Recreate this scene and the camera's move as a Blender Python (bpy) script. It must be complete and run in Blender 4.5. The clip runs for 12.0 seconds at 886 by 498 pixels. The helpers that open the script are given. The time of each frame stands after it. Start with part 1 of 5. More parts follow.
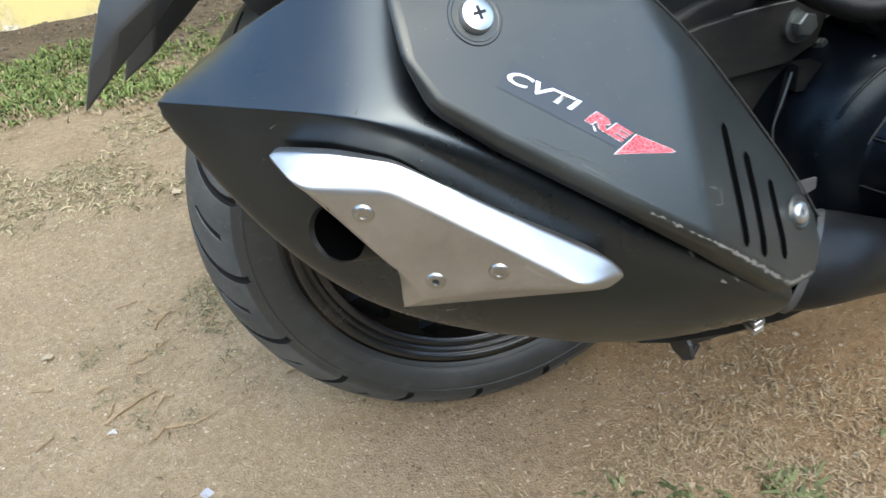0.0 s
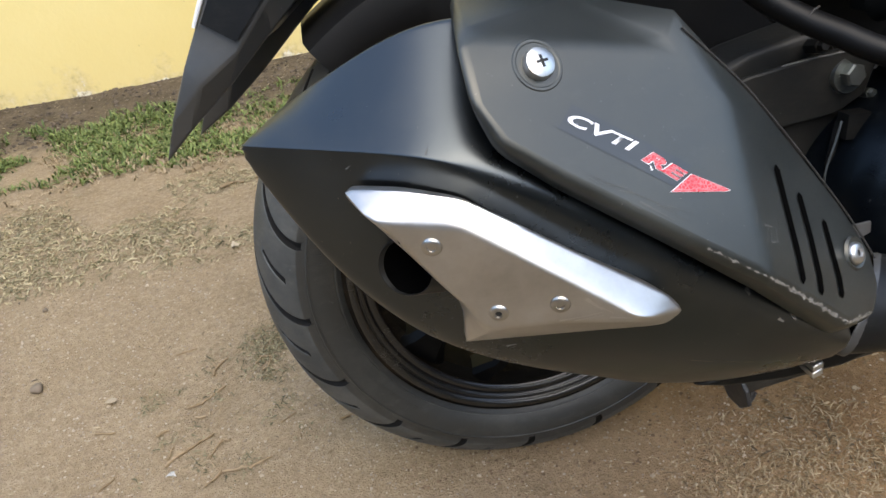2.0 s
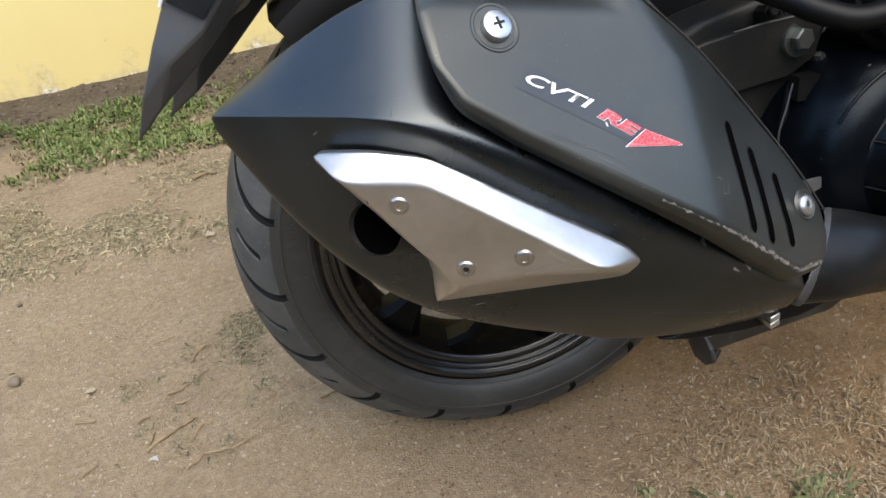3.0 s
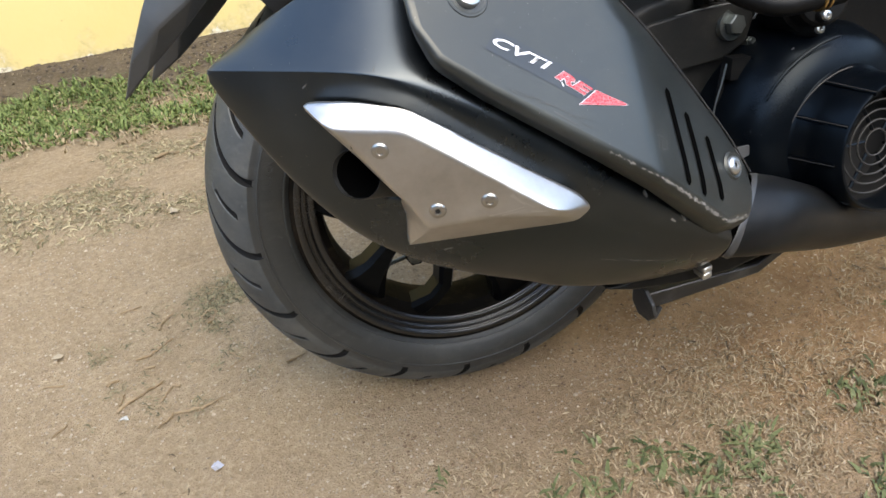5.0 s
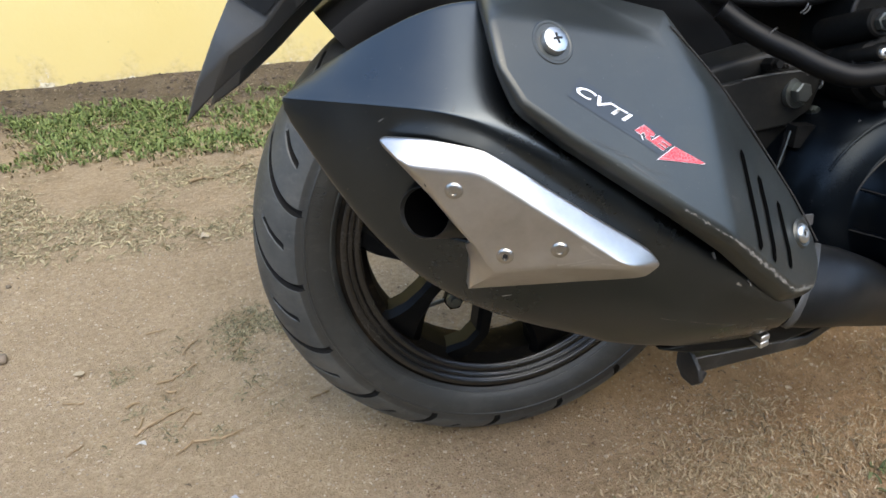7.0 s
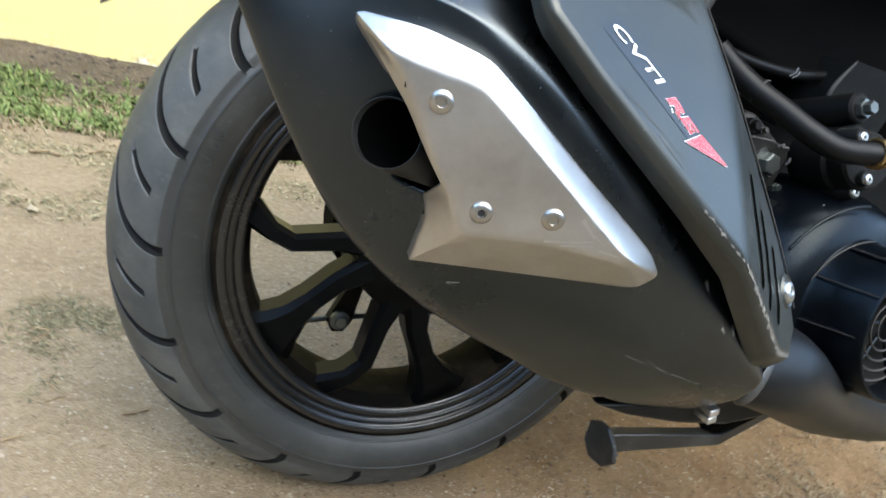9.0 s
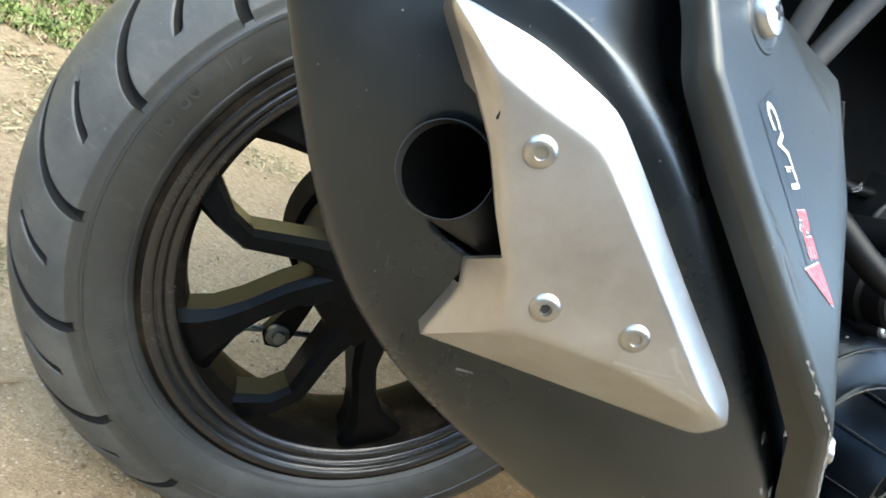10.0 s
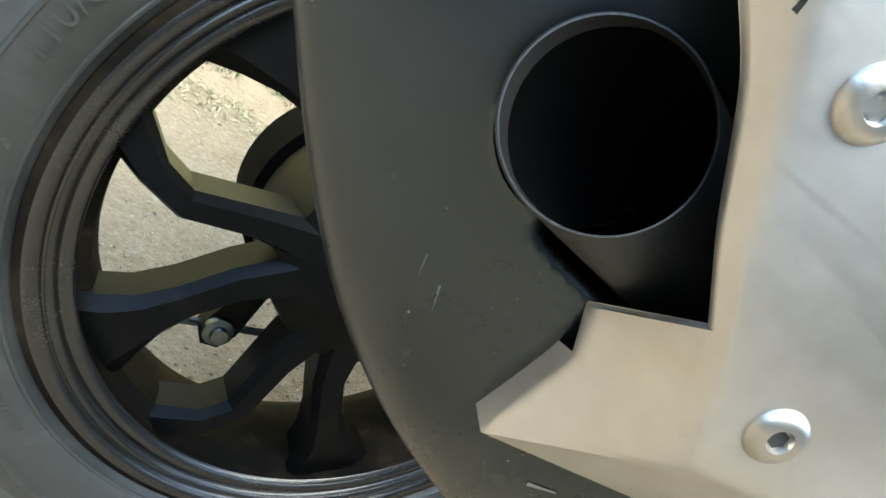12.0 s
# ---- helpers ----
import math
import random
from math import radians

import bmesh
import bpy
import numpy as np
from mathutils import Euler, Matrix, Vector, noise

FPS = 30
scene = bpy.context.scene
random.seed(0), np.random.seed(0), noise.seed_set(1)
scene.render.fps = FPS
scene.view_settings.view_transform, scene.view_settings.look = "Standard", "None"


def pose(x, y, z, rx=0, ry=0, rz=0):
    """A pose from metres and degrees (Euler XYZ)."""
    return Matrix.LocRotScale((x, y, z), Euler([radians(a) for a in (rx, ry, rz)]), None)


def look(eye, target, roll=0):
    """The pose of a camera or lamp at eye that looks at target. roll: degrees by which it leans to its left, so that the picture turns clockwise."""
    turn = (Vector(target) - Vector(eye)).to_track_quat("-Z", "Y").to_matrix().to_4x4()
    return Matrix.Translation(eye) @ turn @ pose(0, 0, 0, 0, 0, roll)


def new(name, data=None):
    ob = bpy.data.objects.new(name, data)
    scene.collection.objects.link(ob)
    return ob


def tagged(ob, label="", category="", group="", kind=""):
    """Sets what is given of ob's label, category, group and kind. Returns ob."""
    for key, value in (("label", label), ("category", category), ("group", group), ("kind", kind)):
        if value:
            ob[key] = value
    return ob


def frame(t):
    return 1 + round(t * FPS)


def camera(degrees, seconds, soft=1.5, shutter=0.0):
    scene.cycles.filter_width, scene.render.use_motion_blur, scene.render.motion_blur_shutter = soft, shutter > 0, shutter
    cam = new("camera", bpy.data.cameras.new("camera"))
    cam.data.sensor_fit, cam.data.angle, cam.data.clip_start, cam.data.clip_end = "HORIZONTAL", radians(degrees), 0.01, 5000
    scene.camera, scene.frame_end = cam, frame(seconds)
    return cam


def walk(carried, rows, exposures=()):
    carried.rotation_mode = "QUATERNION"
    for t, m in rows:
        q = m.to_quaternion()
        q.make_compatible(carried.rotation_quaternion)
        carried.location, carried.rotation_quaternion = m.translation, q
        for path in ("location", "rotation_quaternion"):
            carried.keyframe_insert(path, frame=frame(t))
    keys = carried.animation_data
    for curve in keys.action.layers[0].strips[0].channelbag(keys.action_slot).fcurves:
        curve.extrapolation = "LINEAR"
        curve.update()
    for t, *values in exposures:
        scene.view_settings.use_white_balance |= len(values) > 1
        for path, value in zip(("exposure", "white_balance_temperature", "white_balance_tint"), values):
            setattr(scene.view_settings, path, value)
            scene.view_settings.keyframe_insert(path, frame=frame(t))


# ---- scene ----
cam = camera(62.54, 12.0, shutter=0.4)
PATH = [
    (0.00, -0.1459, -0.5479, 0.5879, 53.09, 5.05, -15.95),
    (0.50, -0.1370, -0.5048, 0.5819, 51.39, 6.75, -16.49),
    (1.00, -0.1438, -0.5671, 0.6137, 54.76, 6.53, -20.02),
    (1.50, -0.1638, -0.6036, 0.6046, 58.40, 6.39, -14.63),
    (2.00, -0.1620, -0.5677, 0.5883, 58.24, 6.66, -12.95),
    (2.50, -0.1677, -0.5587, 0.5752, 59.37, 3.29, -13.52),
    (2.70, -0.1593, -0.5703, 0.5757, 57.32, 7.65, -15.62),
    (4.30, -0.2008, -0.6180, 0.6100, 58.19, 4.10, -14.01),
    (4.50, -0.1979, -0.6250, 0.6086, 57.61, 5.34, -15.74),
    (5.00, -0.1906, -0.6413, 0.5804, 56.93, 4.78, -18.26),
    (5.50, -0.1948, -0.6475, 0.5770, 57.32, 6.33, -17.78),
    (6.00, -0.2045, -0.6463, 0.5879, 58.71, 4.69, -15.90),
    (6.50, -0.2042, -0.6295, 0.5854, 58.84, 3.53, -16.38),
    (6.70, -0.2087, -0.6260, 0.5853, 59.13, 2.87, -15.94),
    (8.30, -0.2515, -0.6050, 0.4682, 70.56, -7.47, -17.63),
    (8.50, -0.2489, -0.5907, 0.4644, 70.52, -8.74, -18.49),
    (9.00, -0.2385, -0.5439, 0.4554, 68.89, -15.03, -20.78),
    (9.50, -0.2486, -0.4968, 0.4392, 69.34, -25.38, -21.65),
    (10.00, -0.2417, -0.4422, 0.4356, 68.65, -29.85, -21.52),
    (10.50, -0.2116, -0.4050, 0.4103, 69.89, -33.97, -22.31),
    (11.00, -0.2073, -0.3791, 0.4042, 68.75, -35.24, -22.55),
    (11.50, -0.2124, -0.3495, 0.3930, 67.64, -37.21, -22.10),
    (12.00, -0.2037, -0.3290, 0.3905, 67.13, -35.80, -23.44),
]
walk(cam, [(t, pose(x, y, z, rx, ry, rz)) for t, x, y, z, rx, ry, rz in PATH],
     [(0.0, 2.42, 6800, 3), (0.7, 2.48, 7000, 4), (1.5, 2.18, 7400, 9), (2.6, 2.05, 7300, 9), (4.4, 2.14, 7450, 9), (5.3, 2.38, 7200, 8), (6.0, 2.30, 7100, 8), (6.7, 2.20, 7100, 8), (8.3, 2.22, 6750, 5), (8.9, 2.60, 6750, 3), (9.5, 3.15, 6900, 1), (10.5, 3.22, 7000, 0), (11.0, 3.1, 6850, -1), (11.5, 2.85, 6750, -1), (12.0, 3.55, 6650, -3)])

# ---- world, sun, exposure ----
world = bpy.data.worlds.new("sky")
scene.world = world
world.use_nodes = True
wn = world.node_tree
sky = wn.nodes.new("ShaderNodeTexSky")
sky.sky_type = "NISHITA"
sky.sun_disc = False
sky.sun_elevation, sky.sun_rotation = radians(57), radians(171)
sky.dust_density = 1.0
wn.links.new(sky.outputs["Color"], wn.nodes["Background"].inputs["Color"])
wn.nodes["Background"].inputs["Strength"].default_value = 0.15
sun = new("sun", bpy.data.lights.new("sun", "SUN"))
sun.data.energy, sun.data.angle, sun.data.color = 0.6, radians(55), (1.0, 0.96, 0.88)
sun.matrix_world = look((0.36, -2.40, 3.85), (0, 0, 0))


# ---- materials ----
def material(name, base, rough=0.5, metal=0.0, spec=0.5):
    m = bpy.data.materials.new(name)
    m.use_nodes = True
    b = m.node_tree.nodes["Principled BSDF"]
    b.inputs["Base Color"].default_value = (*base, 1)
    b.inputs["Roughness"].default_value = rough
    b.inputs["Metallic"].default_value = metal
    b.inputs["Specular IOR Level"].default_value = spec
    return m, m.node_tree, b


def coords(nt, kind="Object", scale=(1, 1, 1)):
    tc = nt.nodes.new("ShaderNodeTexCoord")
    mp = nt.nodes.new("ShaderNodeMapping")
    mp.inputs["Scale"].default_value = scale
    nt.links.new(tc.outputs[kind], mp.inputs["Vector"])
    return mp.outputs["Vector"]


def noise_tex(nt, vec, scale, detail=4.0, rough=0.55):
    n = nt.nodes.new("ShaderNodeTexNoise")
    n.inputs["Scale"].default_value, n.inputs["Detail"].default_value, n.inputs["Roughness"].default_value = scale, detail, rough
    nt.links.new(vec, n.inputs["Vector"])
    return n.outputs["Fac"]


def ramp(nt, fac, stops):
    r = nt.nodes.new("ShaderNodeValToRGB")
    e = r.color_ramp.elements
    while len(e) < len(stops):
        e.new(0.5)
    for k, (p, c) in zip(e, stops):
        k.position = p
        k.color = (*c, 1) if len(c) == 3 else c
    nt.links.new(fac, r.inputs["Fac"])
    return r.outputs["Color"]


def mix(nt, fac, a, b, mode="MIX"):
    m = nt.nodes.new("ShaderNodeMix")
    m.data_type, m.blend_type = "RGBA", mode
    for sock, v in ((m.inputs[0], fac), (m.inputs[6], a), (m.inputs[7], b)):
        if isinstance(v, (int, float)):
            sock.default_value = v
        elif isinstance(v, tuple):
            sock.default_value = (*v, 1)
        else:
            nt.links.new(v, sock)
    return m.outputs[2]


def bump(nt, b, height, strength=0.3, dist=0.002):
    n = nt.nodes.new("ShaderNodeBump")
    n.inputs["Strength"].default_value, n.inputs["Distance"].default_value = strength, dist
    nt.links.new(height, n.inputs["Height"])
    nt.links.new(n.outputs["Normal"], b.inputs["Normal"])


def worn(name, base, dusty, rough=(0.35, 0.55), grain=900.0, metal=0.0, dust=(0.5, 0.75), relief=0.15, spec=0.5, streak=(1, 1, 1), tint=(1, 1, 1), fleck=0.35):
    """A painted, moulded or rubber surface: base colour, broad dust and fine grain."""
    m, nt, b = material(name, base, rough[0], metal, spec)
    b.inputs["Specular Tint"].default_value = (*tint, 1)
    v = coords(nt)
    broad = noise_tex(nt, v, 14.0, 6, 0.62)
    fine = noise_tex(nt, coords(nt, "Object", streak), grain, 3, 0.6)
    mask = ramp(nt, broad, [(dust[0], (0, 0, 0)), (dust[1], (1, 1, 1))])
    col = mix(nt, mask, base, dusty)
    smear = ramp(nt, noise_tex(nt, coords(nt, "Object", (1.0, 1.0, 2.2)), 42.0, 8, 0.7), [(0.54, (0, 0, 0)), (0.70, (0.55, 0.55, 0.55))])
    col = mix(nt, smear, col, dusty)
    specks = ramp(nt, noise_tex(nt, v, 260.0, 2, 0.5), [(0.73, (0, 0, 0)), (0.78, (1, 1, 1))])
    col = mix(nt, mix(nt, 0.35, (0, 0, 0), specks), col, tuple(min(1, c * 5 + 0.03) for c in base))
    nt.links.new(col, b.inputs["Base Color"])
    rr = ramp(nt, mix(nt, fleck, broad, fine), [(0.3, (rough[0],) * 3), (0.7, (rough[1],) * 3)])
    nt.links.new(rr, b.inputs["Roughness"])
    bump(nt, b, fine, relief, 0.0004)
    return m


MAT_SHELL = worn("satin_black_paint", (0.0016, 0.0018, 0.0019), (0.0085, 0.0085, 0.0076), (0.23, 0.38), grain=260, dust=(0.50, 0.74), spec=0.90, relief=0.0004, tint=(0.82, 0.93, 1.0), fleck=0.05)
MAT_SHIELD = worn("charcoal_plastic", (0.0105, 0.0126, 0.0125), (0.0230, 0.0258, 0.0242), (0.34, 0.48), relief=0.05, spec=0.80, dust=(0.42, 0.72), tint=(1.0, 1.0, 0.93))
MAT_CLEAR = worn("clear_label_film", (0.0098, 0.0118, 0.0116), (0.0220, 0.0246, 0.0230), (0.30, 0.42), relief=0.02, spec=0.76, dust=(0.42, 0.72))
MAT_RUBBER = worn("tyre_rubber", (0.0350, 0.0395, 0.0405), (0.1020, 0.1010, 0.0920), (0.52, 0.72), grain=420, dust=(0.42, 0.72), relief=0.45, spec=0.65)
MAT_WALLRUB = worn("tyre_sidewall_rubber", (0.0185, 0.0206, 0.0200), (0.0600, 0.0610, 0.0560), (0.42, 0.56), grain=400, relief=0.2, spec=0.95)
MAT_GLOSS = worn("gloss_black_rim_edge", (0.0085, 0.0083, 0.0080), (0.015, 0.014, 0.0125), (0.20, 0.30), spec=0.8, relief=0.02)
MAT_BARREL = worn("dusty_black_rim_barrel", (0.0065, 0.0058, 0.0048), (0.036, 0.0265, 0.0170), (0.55, 0.70), dust=(0.50, 0.75), spec=0.02)
# near-black groove floors: the shade inside them is put into the colour
MAT_GROOVE = worn("groove_shade_rubber", (0.004, 0.004, 0.004), (0.008, 0.008, 0.007), (0.7, 0.85), spec=0.2)
MAT_RIM = worn("black_wheel_paint", (0.0036, 0.0036, 0.0037), (0.011, 0.0102, 0.0090), (0.32, 0.46), dust=(0.55, 0.85), spec=0.09, relief=0.02, tint=(0.80, 0.92, 1.0))
MAT_DARK = worn("dull_black_plastic", (0.0012, 0.0012, 0.0012), (0.003, 0.0028, 0.0025), (0.75, 0.9), spec=0.06)
MAT_COWL = worn("blue_black_cowl_plastic", (0.0016, 0.0024, 0.0036), (0.0050, 0.0062, 0.0072), (0.25, 0.35), spec=0.155, tint=(0.76, 0.90, 1.0))
MAT_CAST = worn("grimy_dark_casting", (0.0030, 0.0030, 0.0027), (0.0095, 0.0085, 0.0068), (0.55, 0.75), metal=0.1, relief=0.5, grain=300, spec=0.2)
MAT_GUARD = worn("matt_black_mudguard_plastic", (0.0025, 0.0025, 0.0025), (0.006, 0.0055, 0.005), (0.5, 0.65), spec=0.25)
MAT_HOSE = worn("black_rubber_hose", (0.0022, 0.0022, 0.0023), (0.005, 0.005, 0.005), (0.4, 0.55), spec=0.22)
MAT_FENDER = worn("grey_black_fender_plastic", (0.034, 0.035, 0.035), (0.052, 0.052, 0.049), (0.36, 0.5), spec=0.8)
MAT_HEADER = worn("dull_black_exhaust_paint", (0.0050, 0.0055, 0.0060), (0.015, 0.0148, 0.0140), (0.32, 0.46), spec=0.22)
MAT_ARM = worn("grimy_grey_casting", (0.0120, 0.0120, 0.0110), (0.0250, 0.0230, 0.0192), (0.46, 0.64), relief=0.3, grain=300, spec=0.30)
MAT_ZINC = worn("zinc_plated_steel", (0.62, 0.62, 0.61), (0.4, 0.37, 0.32), (0.25, 0.45), metal=1.0)
MAT_BOLT = worn("grimy_steel", (0.150, 0.165, 0.160), (0.085, 0.082, 0.074), (0.35, 0.55), metal=0.9)
MAT_STEEL = worn("dull_grey_steel", (0.13, 0.13, 0.13), (0.08, 0.08, 0.08), (0.4, 0.6), metal=0.6)
MAT_STEELTUBE = worn("grimy_grey_tube", (0.022, 0.020, 0.018), (0.04, 0.036, 0.031), (0.5, 0.7))
MAT_PLATESCREW = worn("stainless_screw", (0.50, 0.48, 0.45), (0.36, 0.33, 0.29), (0.25, 0.4), metal=1.0)
MAT_STAND = worn("worn_black_stand_paint", (0.010, 0.010, 0.010), (0.075, 0.072, 0.066), (0.30, 0.50), dust=(0.50, 0.68), spec=0.9)
MAT_PIPE = worn("heat_blackened_pipe", (0.0065, 0.0068, 0.0066), (0.015, 0.0145, 0.013), (0.4, 0.55), spec=0.5)
MAT_COLLAR = worn("grey_collar_paint", (0.034, 0.035, 0.036), (0.056, 0.055, 0.052), (0.36, 0.52), spec=0.7)
MAT_BRASS = worn("brass_clip", (0.65, 0.42, 0.16), (0.3, 0.2, 0.1), (0.25, 0.4), metal=1.0)
# soot black, lowered further to hold painted shade in bore, gap and slots
MAT_SOOT_SHADE, _, _ = material("soot_and_shade_black", (0.0012, 0.0012, 0.0012), 0.95, 0.0, 0.02)
MAT_SOCKET, _, _ = material("socket_shadow_black", (0.01, 0.01, 0.01), 0.7)
MAT_WHITE, _, _ = material("white_sticker_vinyl", (0.75, 0.76, 0.78), 0.35)


def red_vinyl():
    m, nt, b = material("cracked_red_vinyl", (0.6, 0.02, 0.03), 0.35)
    v = coords(nt, "Object", (1, 1, 1))
    vor = nt.nodes.new("ShaderNodeTexVoronoi")
    vor.feature = "DISTANCE_TO_EDGE"
    vor.inputs["Scale"].default_value = 520.0
    nt.links.new(v, vor.inputs["Vector"])
    crack = ramp(nt, vor.outputs["Distance"], [(0.03, (0.52, 0.30, 0.30)), (0.15, (0.55, 0.016, 0.03))])
    nt.links.new(mix(nt, noise_tex(nt, v, 90.0), crack, (0.45, 0.03, 0.04)), b.inputs["Base Color"])
    return m


def brushed():
    m, nt, b = material("brushed_aluminium", (0.62, 0.58, 0.53), 0.3, 1.0)
    streak = noise_tex(nt, coords(nt, "Object", (60, 60, 900)), 1.0, 5, 0.7)
    broad = noise_tex(nt, coords(nt), 22.0, 6, 0.65)
    spots = ramp(nt, noise_tex(nt, coords(nt), 300.0, 2), [(0.7, (0, 0, 0)), (0.78, (1, 1, 1))])
    col = ramp(nt, broad, [(0.32, (0.44, 0.425, 0.405)), (0.5, (0.52, 0.505, 0.485)), (0.68, (0.60, 0.59, 0.575))])
    nt.links.new(mix(nt, mix(nt, 0.12, (0, 0, 0), spots), col, (0.25, 0.21, 0.17)), b.inputs["Base Color"])
    nt.links.new(ramp(nt, mix(nt, 0.5, streak, broad), [(0.28, (0.33,) * 3), (0.72, (0.48,) * 3)]), b.inputs["Roughness"])
    bump(nt, b, streak, 0.010, 0.0002)
    return m


MAT_RED, MAT_ALU = red_vinyl(), brushed()


def earth():
    m, nt, b = material("packed_earth", (0.273, 0.199, 0.118), 0.95, 0.0, 0.15)
    v = coords(nt)
    broad = noise_tex(nt, v, 1.6, 6, 0.6)
    mid = noise_tex(nt, v, 11.0, 6, 0.65)
    fine = noise_tex(nt, v, 120.0, 5, 0.7)
    grit = noise_tex(nt, v, 420.0, 3, 0.6)
    col = ramp(nt, broad, [(0.3, (0.217, 0.155, 0.092)), (0.55, (0.290, 0.217, 0.136)), (0.75, (0.349, 0.274, 0.184))])
    col = mix(nt, 0.5, col, ramp(nt, mid, [(0.34, (0.185, 0.131, 0.075)), (0.6, (0.370, 0.287, 0.189))]))
    col = mix(nt, 0.50, col, ramp(nt, fine, [(0.3, (0.132, 0.092, 0.053)), (0.55, (0.311, 0.239, 0.158)), (0.75, (0.493, 0.405, 0.286))]))
    col = mix(nt, 0.16, col, ramp(nt, grit, [(0.35, (0.092, 0.066, 0.038)), (0.65, (0.449, 0.376, 0.271))]))
    # redder soil under and beside the scooter, darkened to paint in its shade
    away = nt.nodes.new("ShaderNodeVectorMath")
    away.operation = "DISTANCE"
    nt.links.new(v, away.inputs[0])
    away.inputs[1].default_value = (0.47, 0.00, 0.0)
    ragged = nt.nodes.new("ShaderNodeMath")
    ragged.operation = "MULTIPLY_ADD"
    nt.links.new(noise_tex(nt, v, 5.0, 6, 0.65), ragged.inputs[0])
    ragged.inputs[1].default_value = -0.30
    nt.links.new(away.outputs["Value"], ragged.inputs[2])
    red = nt.nodes.new("ShaderNodeMapRange")
    red.inputs["From Min"].default_value, red.inputs["From Max"].default_value = 0.46, 0.08
    nt.links.new(ragged.outputs[0], red.inputs["Value"])
    shaded_red = ramp(nt, mix(nt, 0.4, mid, fine), [(0.35, (0.150, 0.085, 0.040)), (0.62, (0.285, 0.180, 0.097))])
    col = mix(nt, red.outputs[0], col, mix(nt, 0.80, col, shaded_red))
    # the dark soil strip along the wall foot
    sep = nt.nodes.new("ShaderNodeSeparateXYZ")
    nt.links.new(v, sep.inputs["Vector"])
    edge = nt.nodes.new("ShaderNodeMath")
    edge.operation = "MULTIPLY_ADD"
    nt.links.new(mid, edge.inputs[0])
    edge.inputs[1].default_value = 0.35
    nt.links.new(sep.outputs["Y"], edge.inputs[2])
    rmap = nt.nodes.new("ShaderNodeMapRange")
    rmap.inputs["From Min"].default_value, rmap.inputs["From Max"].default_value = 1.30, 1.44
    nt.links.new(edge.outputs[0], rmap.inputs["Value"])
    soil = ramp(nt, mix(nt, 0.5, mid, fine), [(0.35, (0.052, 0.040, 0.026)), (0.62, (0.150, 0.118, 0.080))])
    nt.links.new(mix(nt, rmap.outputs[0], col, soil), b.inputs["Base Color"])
    bump(nt, b, mix(nt, 0.45, mix(nt, 0.6, mid, fine), grit), 1.0, 0.009)
    return m


def yellow_wall():
    m, nt, b = material("stained_yellow_limewash", (0.634, 0.476, 0.156), 0.9, 0.0, 0.2)
    v = coords(nt)
    sep = nt.nodes.new("ShaderNodeSeparateXYZ")
    nt.links.new(v, sep.inputs["Vector"])
    blot = noise_tex(nt, v, 7.0, 8, 0.68)
    fine = noise_tex(nt, v, 60.0, 4, 0.6)
    col = ramp(nt, noise_tex(nt, v, 1.3, 5), [(0.3, (0.670, 0.525, 0.205)), (0.7, (0.705, 0.585, 0.275))])
    h = nt.nodes.new("ShaderNodeMath")
    h.operation = "MULTIPLY_ADD"
    nt.links.new(blot, h.inputs[0])
    h.inputs[1].default_value = -0.42
    nt.links.new(sep.outputs["Z"], h.inputs[2])
    low = nt.nodes.new("ShaderNodeMapRange")
    low.inputs["From Min"].default_value, low.inputs["From Max"].default_value = -0.135, -0.230
    nt.links.new(h.outputs[0], low.inputs["Value"])
    col = mix(nt, low.outputs[0], col, ramp(nt, fine, [(0.30, (0.22, 0.17, 0.10)), (0.45, (0.50, 0.40, 0.20)), (0.65, (0.62, 0.54, 0.36))]))
    foot = nt.nodes.new("ShaderNodeMapRange")
    foot.inputs["From Min"].default_value, foot.inputs["From Max"].default_value = -0.196, -0.206
    nt.links.new(h.outputs[0], foot.inputs["Value"])
    col = mix(nt, foot.outputs[0], col, ramp(nt, fine, [(0.40, (0.30, 0.25, 0.16)), (0.50, (0.62, 0.56, 0.42)), (0.62, (0.74, 0.70, 0.58))]))
    specks = ramp(nt, noise_tex(nt, v, 34.0, 2), [(0.74, (0, 0, 0)), (0.78, (1, 1, 1))])
    nt.links.new(mix(nt, mix(nt, 0.35, (0, 0, 0), specks), col, (0.198, 0.146, 0.065)), b.inputs["Base Color"])
    bump(nt, b, fine, 0.25, 0.003)
    return m


def leafy(name, dark, light, scale=40.0):
    m, nt, b = material(name, light, 0.6, 0.0, 0.3)
    geo = nt.nodes.new("ShaderNodeNewGeometry")
    nt.links.new(ramp(nt, geo.outputs["Random Per Island"], [(0.0, dark), (1.0, light)]), b.inputs["Base Color"])
    b.inputs["Subsurface Weight"].default_value = 0.0
    return m


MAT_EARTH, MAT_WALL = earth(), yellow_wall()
MAT_GRASS = leafy("green_grass", (0.035, 0.060, 0.014), (0.185, 0.230, 0.075))
MAT_DRY = leafy("dry_grass_straw", (0.145, 0.098, 0.050), (0.390, 0.310, 0.200))
MAT_OLIVE = leafy("trodden_olive_grass", (0.040, 0.052, 0.018), (0.165, 0.180, 0.080))
MAT_LITTER = leafy("dry_leaf_litter", (0.075, 0.066, 0.030), (0.400, 0.335, 0.205))
MAT_STONE = leafy("gravel_stone", (0.160, 0.120, 0.082), (0.420, 0.355, 0.270))
MAT_SOIL = leafy("dark_soil_clod", (0.035, 0.025, 0.018), (0.130, 0.100, 0.072))
MAT_CLOD = leafy("pale_earth_clod", (0.22, 0.168, 0.112), (0.39, 0.32, 0.235))
